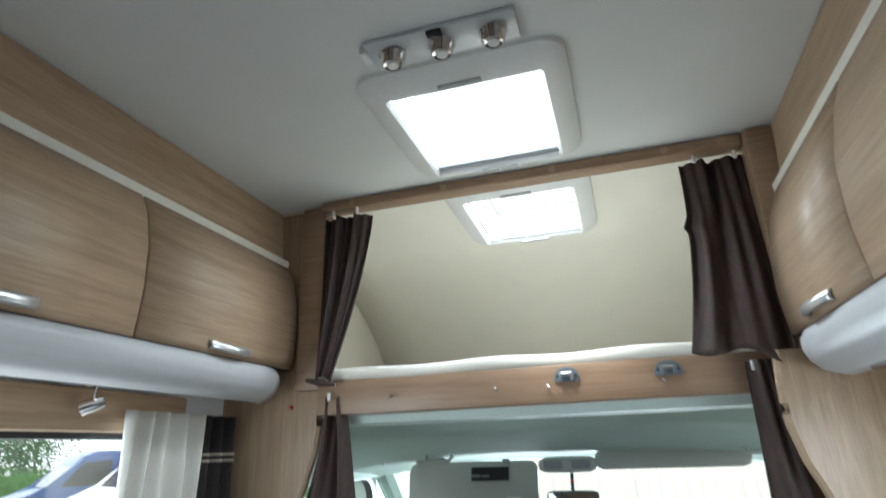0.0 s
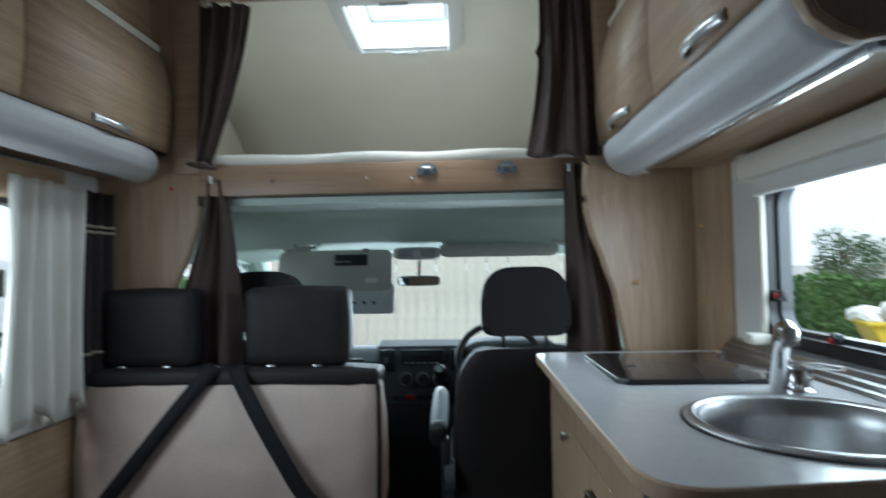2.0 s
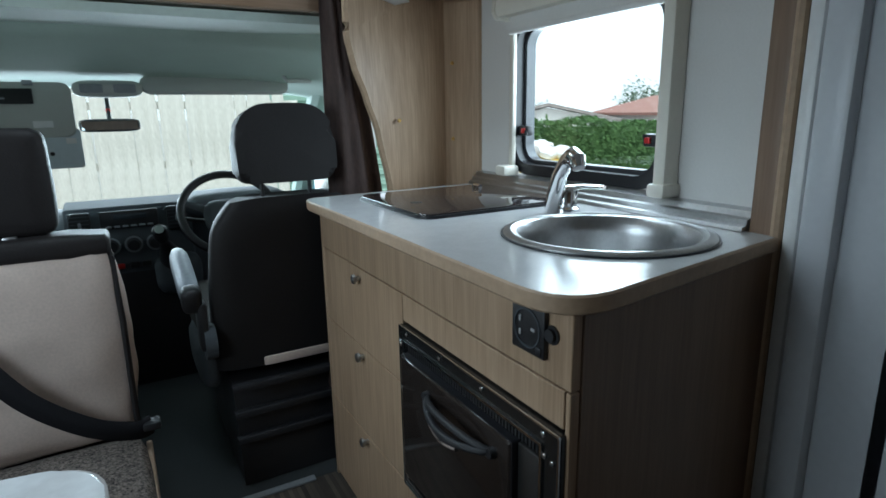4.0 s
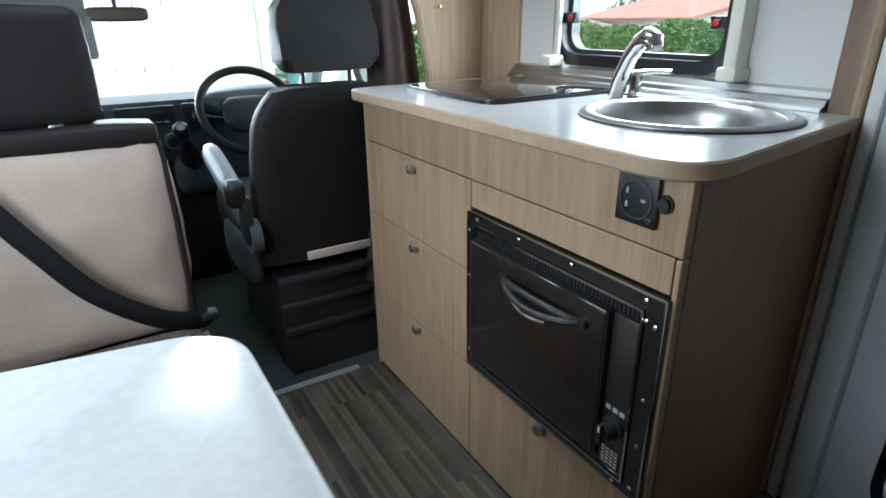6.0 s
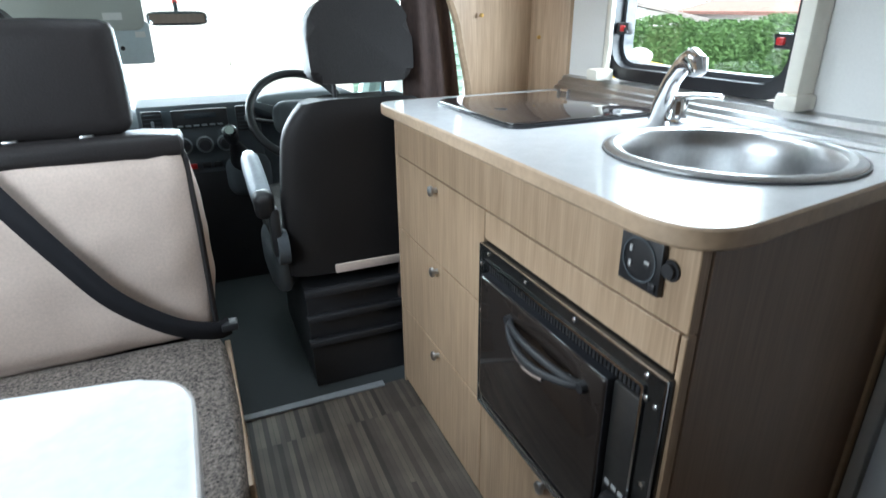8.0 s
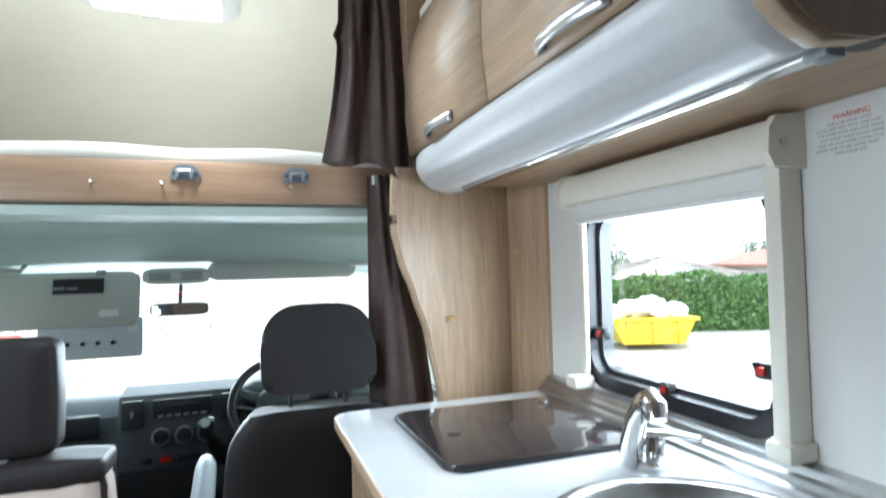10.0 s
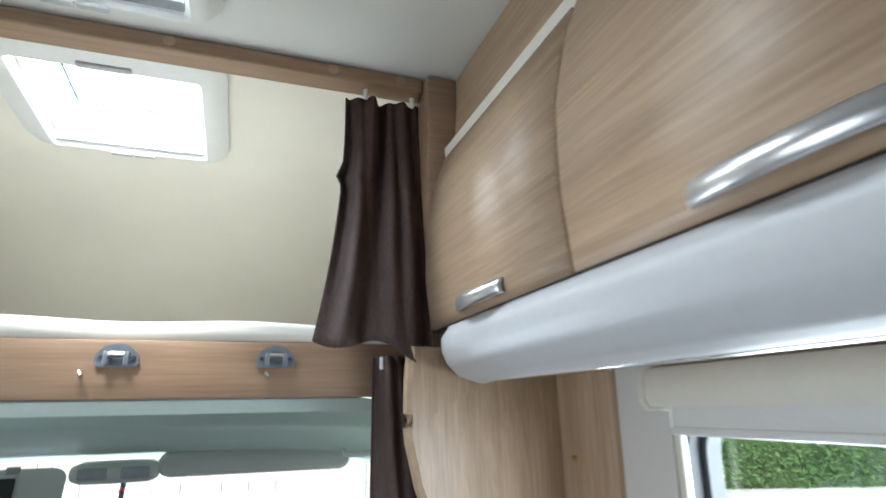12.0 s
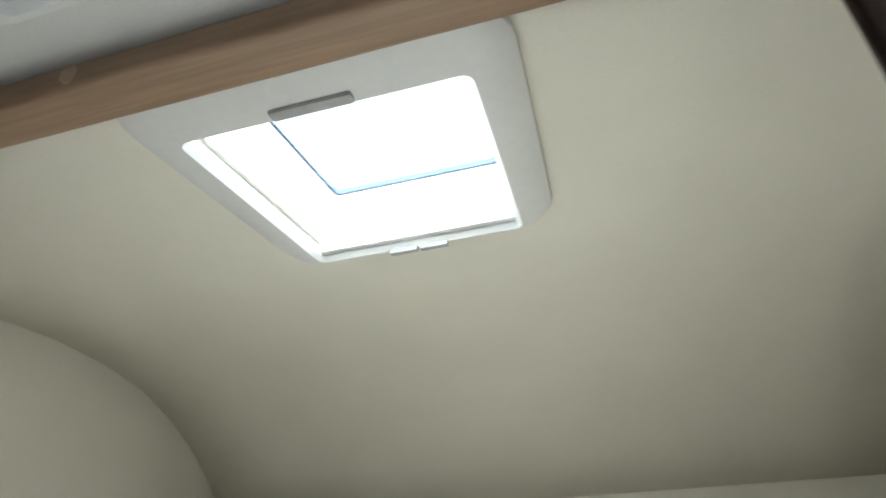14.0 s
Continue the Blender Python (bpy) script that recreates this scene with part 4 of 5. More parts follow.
# dinette window, curtains
lw = thing("dinette_window", "wide black framed window beside the dinette", "window", kind="structure")
pl = lambda p, h: (h, 0.765 + p[0], 1.05 + p[1])
part("frame", ring(rounded(1.05, 0.52, 0.06), rounded(0.97, 0.44, 0.045), pl, -1.15, -1.105), RUBBER, lw, "black rounded window frame")
g2 = part("pane", box(-1.142, -1.138, 0.28, 1.25, 0.84, 1.27), CLEAR, lw, "clear acrylic pane")
g2.visible_shadow = False
q = part("latch", box(-1.105, -1.075, 0.99, 1.035, 0.822, 0.85, 0.006), BLACK, lw, "black window latch")
part("lever", tube([(-1.085, 1.0, 0.845), (-1.075, 1.04, 0.858)], 0.007), REDP, q)
part("blind_box", box(-1.118, -1.06, 0.22, 1.32, 1.285, 1.38, 0.006), WOOD_Y, lw, "ash wood pelmet")
fixed("dinette_sill_board", box(XL, -1.095, -0.3, 1.48, 0.66, 0.80, 0.006), WALLW, "white board below the dinette window", "trim")
fixed("dinette_side_panel", box(XL, -1.098, -0.3, 1.48, 0.36, 0.655, 0.004), WOOD_Y, "ash wood panel below the dinette window", "trim")

def drape(name, f, nu, nv, material, label, category, hooks=()):
    t = thing(name, label, category)
    c = part("cloth", grid(f, nu, nv), material, t)
    thicken(c, 0.003)
    for p in hooks:
        part("hook", tube([(p[0], p[1], p[2] - 0.008), (p[0], p[1], p[2] + 0.014)], 0.005, 8), WHITE, t, "small white curtain hook")
    return t

drape("voile_curtain", lambda u, v: (-1.045 + 0.022 * math.sin(u * 30 + 0.6 * math.sin(3 * v)) * (0.7 + 0.4 * v), 1.095 + 0.29 * u - 0.03 * v * (1 - u) + 0.008 * math.sin(9 * u + 4 * v), 1.335 - (0.63 + 0.03 * math.sin(u * 14)) * v), 90, 24, SHEER, "cream sheer voile curtain beside the dinette window", "curtain")
CHECK = mat("dark_check_curtain", (0.035, 0.027, 0.027), 0.85, var=0.2, bump=0.4)
dk = drape("check_curtain", lambda u, v: (-1.06 + 0.02 * math.sin(u * 16), 1.385 + 0.14 * u, 1.335 - 0.62 * v), 40, 20, CHECK, "dark checked curtain hanging at the bulkhead", "curtain")
for z in (1.232, 1.215, 0.85):
    sband = part("stripe", grid(lambda u, v, z=z: (-1.056 + 0.02 * math.sin(u * 16), 1.383 + 0.142 * u, z - 0.008 * v), 40, 1), mat("beige_stripe", (0.42, 0.36, 0.28), 0.85), dk)
    thicken(sband, 0.004)

def upper_right(u, v):
    """Gathered at the top, flaring towards the hem."""
    w = 0.163 + 0.062 * v ** 2
    x = 0.494 - w * (1 - u) - 0.012 * math.exp(-((v - 0.36) / 0.03) ** 2) * (1 - u) ** 4
    hem = 0.535 + 0.04 * u * u + 0.012 * math.sin(9 * u)
    fold = 0.5 * math.sin(u * 13 + 1.1 + 1.2 * v) + 0.35 * math.sin(u * 31 - 2.4 * v) * (1 - 0.6 * v) + 0.25 * math.sin(u * 21 + 4 + 3 * v)
    y = 1.545 + 0.022 * fold - 0.10 * v ** 1.3
    return (x, y, 1.953 - hem * v)
drape("overcab_curtain", upper_right, 70, 30, CURTAIN, "dark brown curtain drawn aside at the overcab bed", "curtain", [(0.37, 1.53, 1.955), (0.47, 1.52, 1.945)])
def upper_left(u, v):
    w = 0.15 * (1 - 0.72 * v ** 1.6) + 0.01
    x = -0.766 + w * u
    return (x, 1.53 + (0.014 * math.sin(u * 15 + v) + 0.009 * math.sin(u * 34 + 2 * v)) * (1 - 0.5 * v) - 0.04 * v, 1.95 - 0.535 * v + 0.02 * math.sin(math.pi * u) * v)
drape("overcab_curtain", upper_left, 60, 30, CURTAIN, "dark brown curtain tied back at the overcab bed", "curtain", [(-0.73, 1.51, 1.955), (-0.645, 1.51, 1.955)])
tie = thing("curtain_tieback", "dark brown fabric tieback on the bulkhead", "tieback")
part("strap", tube([(-0.785, 1.49, 1.425), (-0.74, 1.48, 1.415), (-0.70, 1.495, 1.41)], [0.012, 0.016, 0.010], 8, flat=0.6), CURTAIN, tie)
def lower_right(u, v):
    x0 = 0.388 - 0.012 * v - 0.10 * max(0.0, v - 0.5)
    x1 = 0.455 + 0.115 * math.sin(min(1, v * 1.5) * math.pi / 2)
    x = x0 + (x1 - x0) * u
    return (x, 1.492 + 0.022 * math.sin(u * 5.2 + 2.6) + 0.008 * math.sin(u * 17 + 2 * v), 1.395 - 1.375 * v)
drape("cab_curtain", lower_right, 50, 40, CURTAIN, "dark brown cab curtain gathered beside the driver's seat", "curtain", [(0.40, 1.48, 1.38)])
def lower_left(u, v):
    x0 = -0.75 - 0.14 * min(1, v * 2) ** 1.5
    x1 = -0.69 + 0.055 * min(1, v * 2.2)
    x = x0 + (x1 - x0) * u
    return (x, 1.535 + 0.02 * math.sin(u * 12 + 1.0) + 0.01 * math.sin(u * 20 + 2 * v), 1.375 - 0.95 * v)
drape("cab_curtain", lower_left, 50, 40, CURTAIN, "dark brown cab curtain gathered behind the bench", "curtain", [(-0.72, 1.50, 1.372)])

# beam fittings
CASTGREY = mat("blue_grey_cast_metal", (0.25, 0.28, 0.31), 0.4, 0.4)
for x in (-0.035, 0.214):
    ft = thing("ladder_bracket", "grey metal ladder bracket screwed on the beam", "bracket", (x, 1.514, 1.392), group="ladder brackets")
    half = [(0.033 * math.cos(math.pi * k / 20), -0.008 + 0.030 * math.sin(math.pi * k / 20)) for k in range(21)] + [(-0.030, -0.016), (0.030, -0.016)]
    part("plate", moved(prism(half, "z", 0, 0.006, bevel=0.002), pose(0, 0, 0, 90)), CASTGREY, ft, "rounded blue-grey plate")
    for dx in (-0.015, 0.015):
        part("lug", box(dx - 0.004, dx + 0.004, -0.020, -0.004, -0.014, 0.008, 0.002), CASTGREY, ft)
    part("bar", tube([(-0.018, -0.015, 0.003), (0.018, -0.015, 0.003)], 0.005, 10), STEEL, ft)
    for dx in (-0.024, 0.024):
        part("screw", disc((dx, -0.0085, -0.001), 0.0035, 0.003, "y", 10), DASH, ft)
for x, z in ((-0.53, 1.368), (-0.225, 1.37), (-0.085, 1.368), (0.198, 1.366)):
    scw = thing("beam_screw", "small steel screw eye on the wood beam", "screw", (x, 1.513, z), group="beam screws")
    part("eye", tube([(0, 0.0, 0), (0, -0.012, 0), (0.004, -0.016, -0.006)], 0.003, 8), STEEL, scw)
for x, y, z, m_, lab in ((0.586, 1.443, 1.031, BRASS, "brass screw in the bulkhead panel"), (0.80, 1.499, 1.20, BRASS, "small screw in the corner panel"), (0.80, 1.499, 0.97, BRASS, "small screw in the corner panel"), (-0.873, 1.549, 1.357, REDP, "small red cap on the bulkhead panel")):
    scw = thing("panel_screw", lab, "screw", (x, y, z))
    part("head", tube([(0, 0.002, 0), (0, -0.003, 0), (0, -0.005, 0)], [0.0055, 0.0055, 0.003], 14), m_, scw)

# ---- cab ----
def cab_seat(cx, label, y0, arm):
    s_ = thing("captain_chair", label, "seat", (cx, y0, 0), group="cab seats")
    bm = bmesh.new()
    def shell(u, v):
        z = 0.34 + 0.49 * v
        w = 0.225 * (1 - 0.14 * v ** 3 - 0.55 * max(0, v - 0.80) / 0.2 * max(0, v - 0.80) * 1.6)
        a_ = 2 * math.pi * u
        d = 0.075 * (1 - 0.35 * v)
        c_, q_ = math.cos(a_), math.sin(a_)
        x = w * math.copysign(abs(c_) ** 0.45, c_)
        y = d * math.copysign(abs(q_) ** 0.6, q_)
        return (x, y - 0.10 * (v - 0.5) + 0.04, z + 0.012 * (1 - c_ * c_) * v)
    bm = grid(shell, 48, 24)
    bmesh.ops.remove_doubles(bm, verts=bm.verts, dist=1e-5)
    bmesh.ops.holes_fill(bm, edges=[e for e in bm.edges if e.is_boundary])
    part("backrest", bm, SEATBLACK, s_, "black-brown padded backrest")
    part("seat", moved(cushion(0.48, 0.50, 0.15, 0.05, 0.01), pose(0, 0.30, 0.33, 4)), SEATBLACK, s_)
    pad = bmesh.new()
    out = []
    for k in range(40):
        a_ = 2 * math.pi * k / 40
        c_, q_ = math.cos(a_), math.sin(a_)
        e_ = 0.62 if q_ > 0 else 0.3
        x = 0.132 * math.copysign(abs(c_) ** (0.5 if q_ > 0 else 0.3), c_) * (1 - 0.16 * max(0, q_))
        out.append((x, 0.103 * math.copysign(abs(q_) ** e_, q_)))
    pad = prism(out, "y", -0.045, 0.045, bevel=0.02)
    part("headrest", moved(pad, pose(0, -0.02, 0.977, -6)), SEATBLACK, s_, "rounded black-brown headrest")
    for dx in (-0.065, 0.065):
        part("headrest_post", tube([(dx, -0.015, 0.84), (dx, -0.018, 0.95)], 0.0055), BLACK, s_)
    part("lower_strip", box(-0.10, 0.10, -0.01, 0.0, 0.348, 0.375, 0.004), FABRIC, s_, "beige strip below the backrest")
    part("pedestal", prism([(-0.03, 0.0), (0.5, 0.0), (0.45, 0.3), (0.02, 0.3)], "x", -0.19, 0.19), BLACK, s_)
    for k, z in enumerate((0.30, 0.22, 0.14)):
        part("frame_rail", box(-0.20, 0.20, -0.045, -0.02, z, z + 0.02, 0.004), DASH2, s_)
    part("side_cover", moved(cushion(0.05, 0.30, 0.14, 0.03, 0.004, 6), pose(-0.24, 0.20, 0.28)), DASH, s_)
    part("pivot", disc((-0.25, 0.03, 0.44), 0.05, 0.03, "x", 20), DASH, s_)
    if arm:
        ar = part("armrest", moved(cushion(0.05, 0.30, 0.06, 0.024, 0.004, 8), pose(-0.27, 0.17, 0.575, 14)), mat("blue_grey_armrest_vinyl", (0.36, 0.41, 0.46), 0.45), s_, "grey-blue padded armrest")
        part("arm_end", moved(cushion(0.053, 0.06, 0.075, 0.02, 0, 6), pose(-0.27, 0.035, 0.535, 14)), BLACK, ar)
        part("arm_bracket", box(-0.262, -0.235, 0.0, 0.06, 0.42, 0.56, 0.01), BLACK, ar)
    return s_
cab_seat(0.255, "black-brown driver's seat with headrest and grey armrest", 1.50, True)
cab_seat(-0.62, "black-brown passenger seat with rounded headrest", 1.72, False)

dash = thing("dashboard", "dark grey van dashboard with centre console", "dashboard", (0, 0.25, -0.008))
part("body", prism([(2.16, 0.30), (2.14, 0.56), (2.17, 0.66), (2.24, 0.705), (2.45, 0.70), (3.0, 0.60), (3.0, 0.0), (2.4, 0.0)], "x", -1.02, 0.76, bevel=0.01), DASH, dash)
part("hood", moved(cushion(0.42, 0.26, 0.09, 0.04, 0.01, 8, 0), pose(0.28, 2.22, 0.66)), DASH, dash, "instrument hood")
cc = part("centre_console", prism([(2.10, 0.44), (2.10, 0.66), (2.13, 0.735), (2.25, 0.75), (2.3, 0.4)], "x", -0.34, 0.09, bevel=0.012), DASH, dash)
part("radio", box(-0.225, -0.03, 2.092, 2.11, 0.655, 0.722, 0.004), DASH2, cc, "black radio")
for k in range(6):
    part("radio_button", box(-0.21 + 0.028 * k, -0.19 + 0.028 * k, 2.089, 2.094, 0.66, 0.667, 0.001), GREYP, cc)
part("display", box(-0.18, -0.07, 2.089, 2.093, 0.69, 0.71, 0.001), mat("radio_display", (0.05, 0.06, 0.07), 0.15), cc)
for x in (-0.29, 0.035):
    vt = part("air_vent", box(x - 0.035, x + 0.035, 2.088, 2.105, 0.63, 0.725, 0.006), DASH2, cc, "black air vent")
    for k in range(6):
        part("vane", box(x - 0.03, x + 0.03, 2.084, 2.09, 0.64 + 0.014 * k, 0.643 + 0.014 * k), DASH, vt)
    part("tab", box(x - 0.005, x + 0.005, 2.078, 2.09, 0.668, 0.69, 0.002), GREYP, vt)
for x in (-0.20, -0.125, -0.05):
    part("heater_knob", tube([(x, 2.095, 0.59), (x, 2.07, 0.59)], [0.026, 0.02], 20), DASH2, cc, "black heater knob")
    part("knob_ring", tube([(x, 2.098, 0.59), (x, 2.093, 0.59)], [0.032, 0.032], 20), GREYP, cc)
part("hazard_switch", box(-0.205, -0.165, 2.088, 2.10, 0.50, 0.52, 0.003), REDP, cc, "red hazard switch")
for x in (-0.25, -0.13, -0.09):
    part("switch", box(x - 0.016, x + 0.016, 2.09, 2.10, 0.50, 0.52, 0.003), DASH2, cc)
part("lower_console", prism([(2.12, 0.0), (2.08, 0.30), (2.10, 0.48), (2.3, 0.48), (2.35, 0.0)], "x", -0.34, 0.09, bevel=0.01), DASH2, dash)
part("glove_slot", box(-0.88, -0.40, 2.125, 2.15, 0.60, 0.68, 0.01), DASH2, dash)
gs = thing("gear_lever", "black gear lever with a silver-topped knob", "gear lever", (-0.01, 0.30, -0.05))
part("boot", tube([(0.02, 2.06, 0.50), (0.0, 1.98, 0.60), (-0.02, 1.90, 0.66)], [0.06, 0.035, 0.014], 16), DASH2, gs)
part("knob", tube([(-0.02, 1.90, 0.655), (-0.025, 1.885, 0.68), (-0.03, 1.875, 0.71), (-0.032, 1.87, 0.72)], [0.014, 0.026, 0.026, 0.014], 18), BLACK, gs)
part("cap", tube([(-0.03, 1.862, 0.705), (-0.031, 1.853, 0.712)], [0.021, 0.016], 18), CHROME, gs)
part("console_nose", moved(cushion(0.17, 0.16, 0.16, 0.05, 0, 8, 0), pose(0.03, 2.06, 0.42)), DASH, gs)

stw = thing("steering_wheel", "black three-spoke steering wheel", "steering wheel")
stw.matrix_world = pose(0.215, 2.21, 0.69, 52, 0, 0)
part("rim", tube([(0.175 * math.cos(2 * math.pi * k / 48), 0.175 * math.sin(2 * math.pi * k / 48), 0) for k in range(48)], 0.0155, 12, closed=True), DASH2, stw)
part("hub", moved(cushion(0.17, 0.13, 0.05, 0.03, 0.01, 8, 0), pose(0, -0.005, -0.045)), DASH, stw)
for a_ in (20, 160, 270):
    part("spoke", tube([(0.06 * math.cos(radians(a_)), 0.06 * math.sin(radians(a_)), -0.03), (0.17 * math.cos(radians(a_)), 0.17 * math.sin(radians(a_)), 0)], [0.024, 0.014], 10, flat=0.5), DASH, stw)
bd = part("badge", disc((0, 0.0, 0.008), 0.026, 0.006, "z", 28), CHROME, stw, "round silver badge with a red centre")
part("badge_centre", disc((0, 0.0, 0.0135), 0.019, 0.003, "z", 24), mat("dark_red_enamel", (0.3, 0.02, 0.03), 0.3), bd)
for a_, m_ in ((-0.12, DASH2), (0.12, DASH2)):
    part("stalk", tube([(a_ * 0.5, 0, -0.06), (a_ * 1.4, 0.02, -0.05)], 0.008), m_, stw)

mr = thing("rear_view_mirror", "black interior mirror on a short stem", "mirror", (-0.145, 2.45, 1.026))
part("housing", moved(cushion(0.20, 0.03, 0.045, 0.014, 0.002, 8, 0), pose(0, 0, -0.022)), BLACK, mr)
part("glass", box(-0.093, 0.093, -0.0175, -0.0155, -0.016, 0.016), mat("mirror_glass", (0.8, 0.82, 0.8), 0.03, 1.0, var=0.01), mr, "mirror glass")
part("stem", tube([(0, 0.01, 0.02), (0, 0.03, 0.06), (0.0, 0.05, 0.10)], 0.008), BLACK, mr)
part("button", disc((0, 0.02, 0.055), 0.009, 0.006, "y", 12), REDP, mr)
cl = thing("cab_roof_console", "grey overhead lamp console above the mirror", "lamp", (-0.135, 2.29, 1.185))
part("housing", moved(cushion(0.21, 0.10, 0.05, 0.02, 0.004, 8, 0), pose(0, 0, -0.058)), VISOR, cl)
for dx in (-0.05, 0.05):
    part("lens", moved(cushion(0.07, 0.012, 0.03, 0.005, 0, 4, 0), pose(dx, -0.05, -0.048)), GREYP, cl, "lamp lens")

def visor(x0, x1, y, z0, z1, name, label, tilt):
    t = thing(name, label, "sun visor", ((x0 + x1) / 2, y, z1))
    t.matrix_world = pose((x0 + x1) / 2, y, z1, tilt)
    p = part("pad", moved(prism(rounded(x1 - x0, z1 - z0, 0.03, 6, 0, -(z1 - z0) / 2), "y", -0.01, 0.01, bevel=0.005), pose(0, 0, 0)), VISOR, t)
    part("pivot", tube([(-(x1 - x0) / 2 + 0.02, 0, 0.01), (-(x1 - x0) / 2 + 0.14, 0, 0.01)], 0.009), VISOR, t)
    return t
visor(-0.035, 0.492, 2.30, 1.125, 1.195, "sun_visor", "grey folded sun visor above the windscreen", -35)
vl = visor(-0.75, -0.245, 2.26, 0.99, 1.17, "sun_visor", "grey lowered sun visor with a dark label", -12)
part("label_panel", box(0.0, 0.145, -0.016, -0.011, -0.072, -0.022, 0.002), BLACK, vl, "black rectangular label")
part("print_bar", box(0.0, 0.035, -0.018, -0.0158, -0.058, -0.05), GREYP, vl)
part("print_bar", box(0.04, 0.07, -0.018, -0.0158, -0.058, -0.052), GREYP, vl)
part("sticker", box(0.135, 0.19, -0.0125, -0.0108, -0.15, -0.128), WHITE, vl, "small white sticker")
part("clip", box(0.12, 0.15, -0.014, -0.008, -0.012, 0.006, 0.003), GREYP, vl)
cd = thing("visor_card", "pale blue plastic card hanging below the visor", "card", (-0.385, 2.226, 1.0))
part("sheet", moved(prism(rounded(0.30, 0.13, 0.012, 4, 0, -0.045), "y", -0.002, 0.002), pose(0, 0, 0, -8)), CARD, cd)
for k in range(5):
    part("hole", disc((-0.11 + 0.043 * k, -0.014, -0.06), 0.007, 0.004, "y", 12), BLACK, cd)
part("symbol", box(0.105, 0.135, -0.006, -0.002, -0.04, -0.01), WHITE, cd)
for x in (-0.86, -0.60, 0.50):
    gb = thing("grab_handle", "grey grab handle on the cab headlining", "handle", (x, 2.16, 1.185))
    part("bar", tube([(-0.05, 0.0, 0.01), (-0.045, -0.02, -0.006), (0.045, -0.02, -0.006), (0.05, 0, 0.01)], 0.008), VISOR, gb)

# ---- outside ----
G = -0.6
def speckle(name, a, b, scale, rough=0.9, bump=0.5):
    return mat(name, a, rough, dark=b, scale=scale, bump=bump, bump_scale=scale * 8)
fixed("ground", box(-400, 400, -400, 400, G - 0.1, G), speckle("pale_concrete_yard", (0.42, 0.41, 0.39), (0.33, 0.32, 0.30), 0.8), "pale concrete and gravel yard", "ground")
fixed("van_body_underside", box(-1.1, 0.84, -2.6, 3.0, -0.2, -0.05), BLACK, "dark underside of the motorhome", "chassis")
LEAF = speckle("hedge_leaf", (0.10, 0.19, 0.055), (0.045, 0.10, 0.03), 6)
LEAFD = speckle("tree_leaf", (0.08, 0.14, 0.06), (0.035, 0.075, 0.03), 2)
BARK = speckle("bark", (0.16, 0.12, 0.09), (0.08, 0.06, 0.045), 12)
def leaves(points, size, rng):
    """Many small folded leaves about the points given."""
    bm = bmesh.new()
    for p in points:
        q = Euler((rng.uniform(0, 6.3), rng.uniform(0, 6.3), rng.uniform(0, 6.3))).to_matrix()
        s = size * rng.uniform(0.6, 1.3)
        v = [bm.verts.new(Vector(p) + q @ Vector(c)) for c in ((0, -s, 0), (s * 0.45, 0, s * 0.15), (0, s, 0), (-s * 0.45, 0, s * 0.15))]
        bm.faces.new((v[0], v[1], v[2]))
        bm.faces.new((v[0], v[2], v[3]))
    return bm
def hedge(x0, y0, x1, y1, h, depth, count, label):
    rng = random.Random(int(x0 * 7 + h * 10))
    t = thing("hedge", label, "hedge", kind="stuff")
    L = math.hypot(x1 - x0, y1 - y0)
    dx, dy = (x1 - x0) / L, (y1 - y0) / L
    pts = []
    for _ in range(count):
        s, k = rng.uniform(0, L), rng.random()
        top = h * (1 + 0.05 * math.sin(s * 1.7) + 0.04 * math.sin(s * 4.1))
        if k < 0.3:
            d, z = rng.uniform(-depth / 2, depth / 2), top + rng.gauss(0, 0.04)
        else:
            d, z = -depth / 2 + rng.gauss(0, 0.06), rng.uniform(0, top)
            if rng.random() < 0.35:
                d = -d
        pts.append((x0 + dx * s - dy * d, y0 + dy * s + dx * d, G + z))
    part("leaves", leaves(pts, 0.075, rng), LEAF, t, "", False)
    core = box(0, L, -depth / 2 + 0.12, depth / 2 - 0.12, 0, h * 0.93)
    c = part("core", core, LEAF, t, "", False)
    c.matrix_basis = pose(x0, y0, G, 0, 0, math.degrees(math.atan2(dy, dx)))
hedge(6.5, 13.6, 20.5, 8.4, 1.32, 1.3, 15000, "trimmed green hedge along the yard")
hedge(-36, 8, -13, 26, 1.5, 1.4, 9000, "green hedge beyond the parked vans")
def tree(x, y, h, r, n, seed, label):
    rng = random.Random(seed)
    t = thing("tree", label, "tree", (x, y, G))
    part("trunk", tube([(0, 0, 0), (0.05, 0, h * 0.3), (0.0, 0.1, h * 0.6), (0.1, 0, h * 0.9)], [0.03 * h, 0.024 * h, 0.015 * h, 0.004 * h], 9), BARK, t)
    pts = []
    for k in range(16):
        a_, zz = rng.uniform(0, 6.28), rng.uniform(0.35, 0.95) * h
        rr = r * (1.05 - abs(zz / h - 0.62) * 1.3)
        c = Vector((rr * 0.65 * math.cos(a_), rr * 0.65 * math.sin(a_), zz))
        part("limb", tube([(0, 0, zz * 0.7), tuple(c * 0.6 + Vector((0, 0, zz * 0.4))), tuple(c)], [0.012 * h, 0.007 * h, 0.002 * h], 6), BARK, t)
        for _ in range(n // 16):
            v = Vector((rng.gauss(0, 1), rng.gauss(0, 1), rng.gauss(0, 0.8))).normalized() * rng.uniform(0.5, 1.0) * r * 0.42
            pts.append(c + v)
    part("crown", leaves(pts, 0.03 * h, rng), LEAFD, t, "", False)
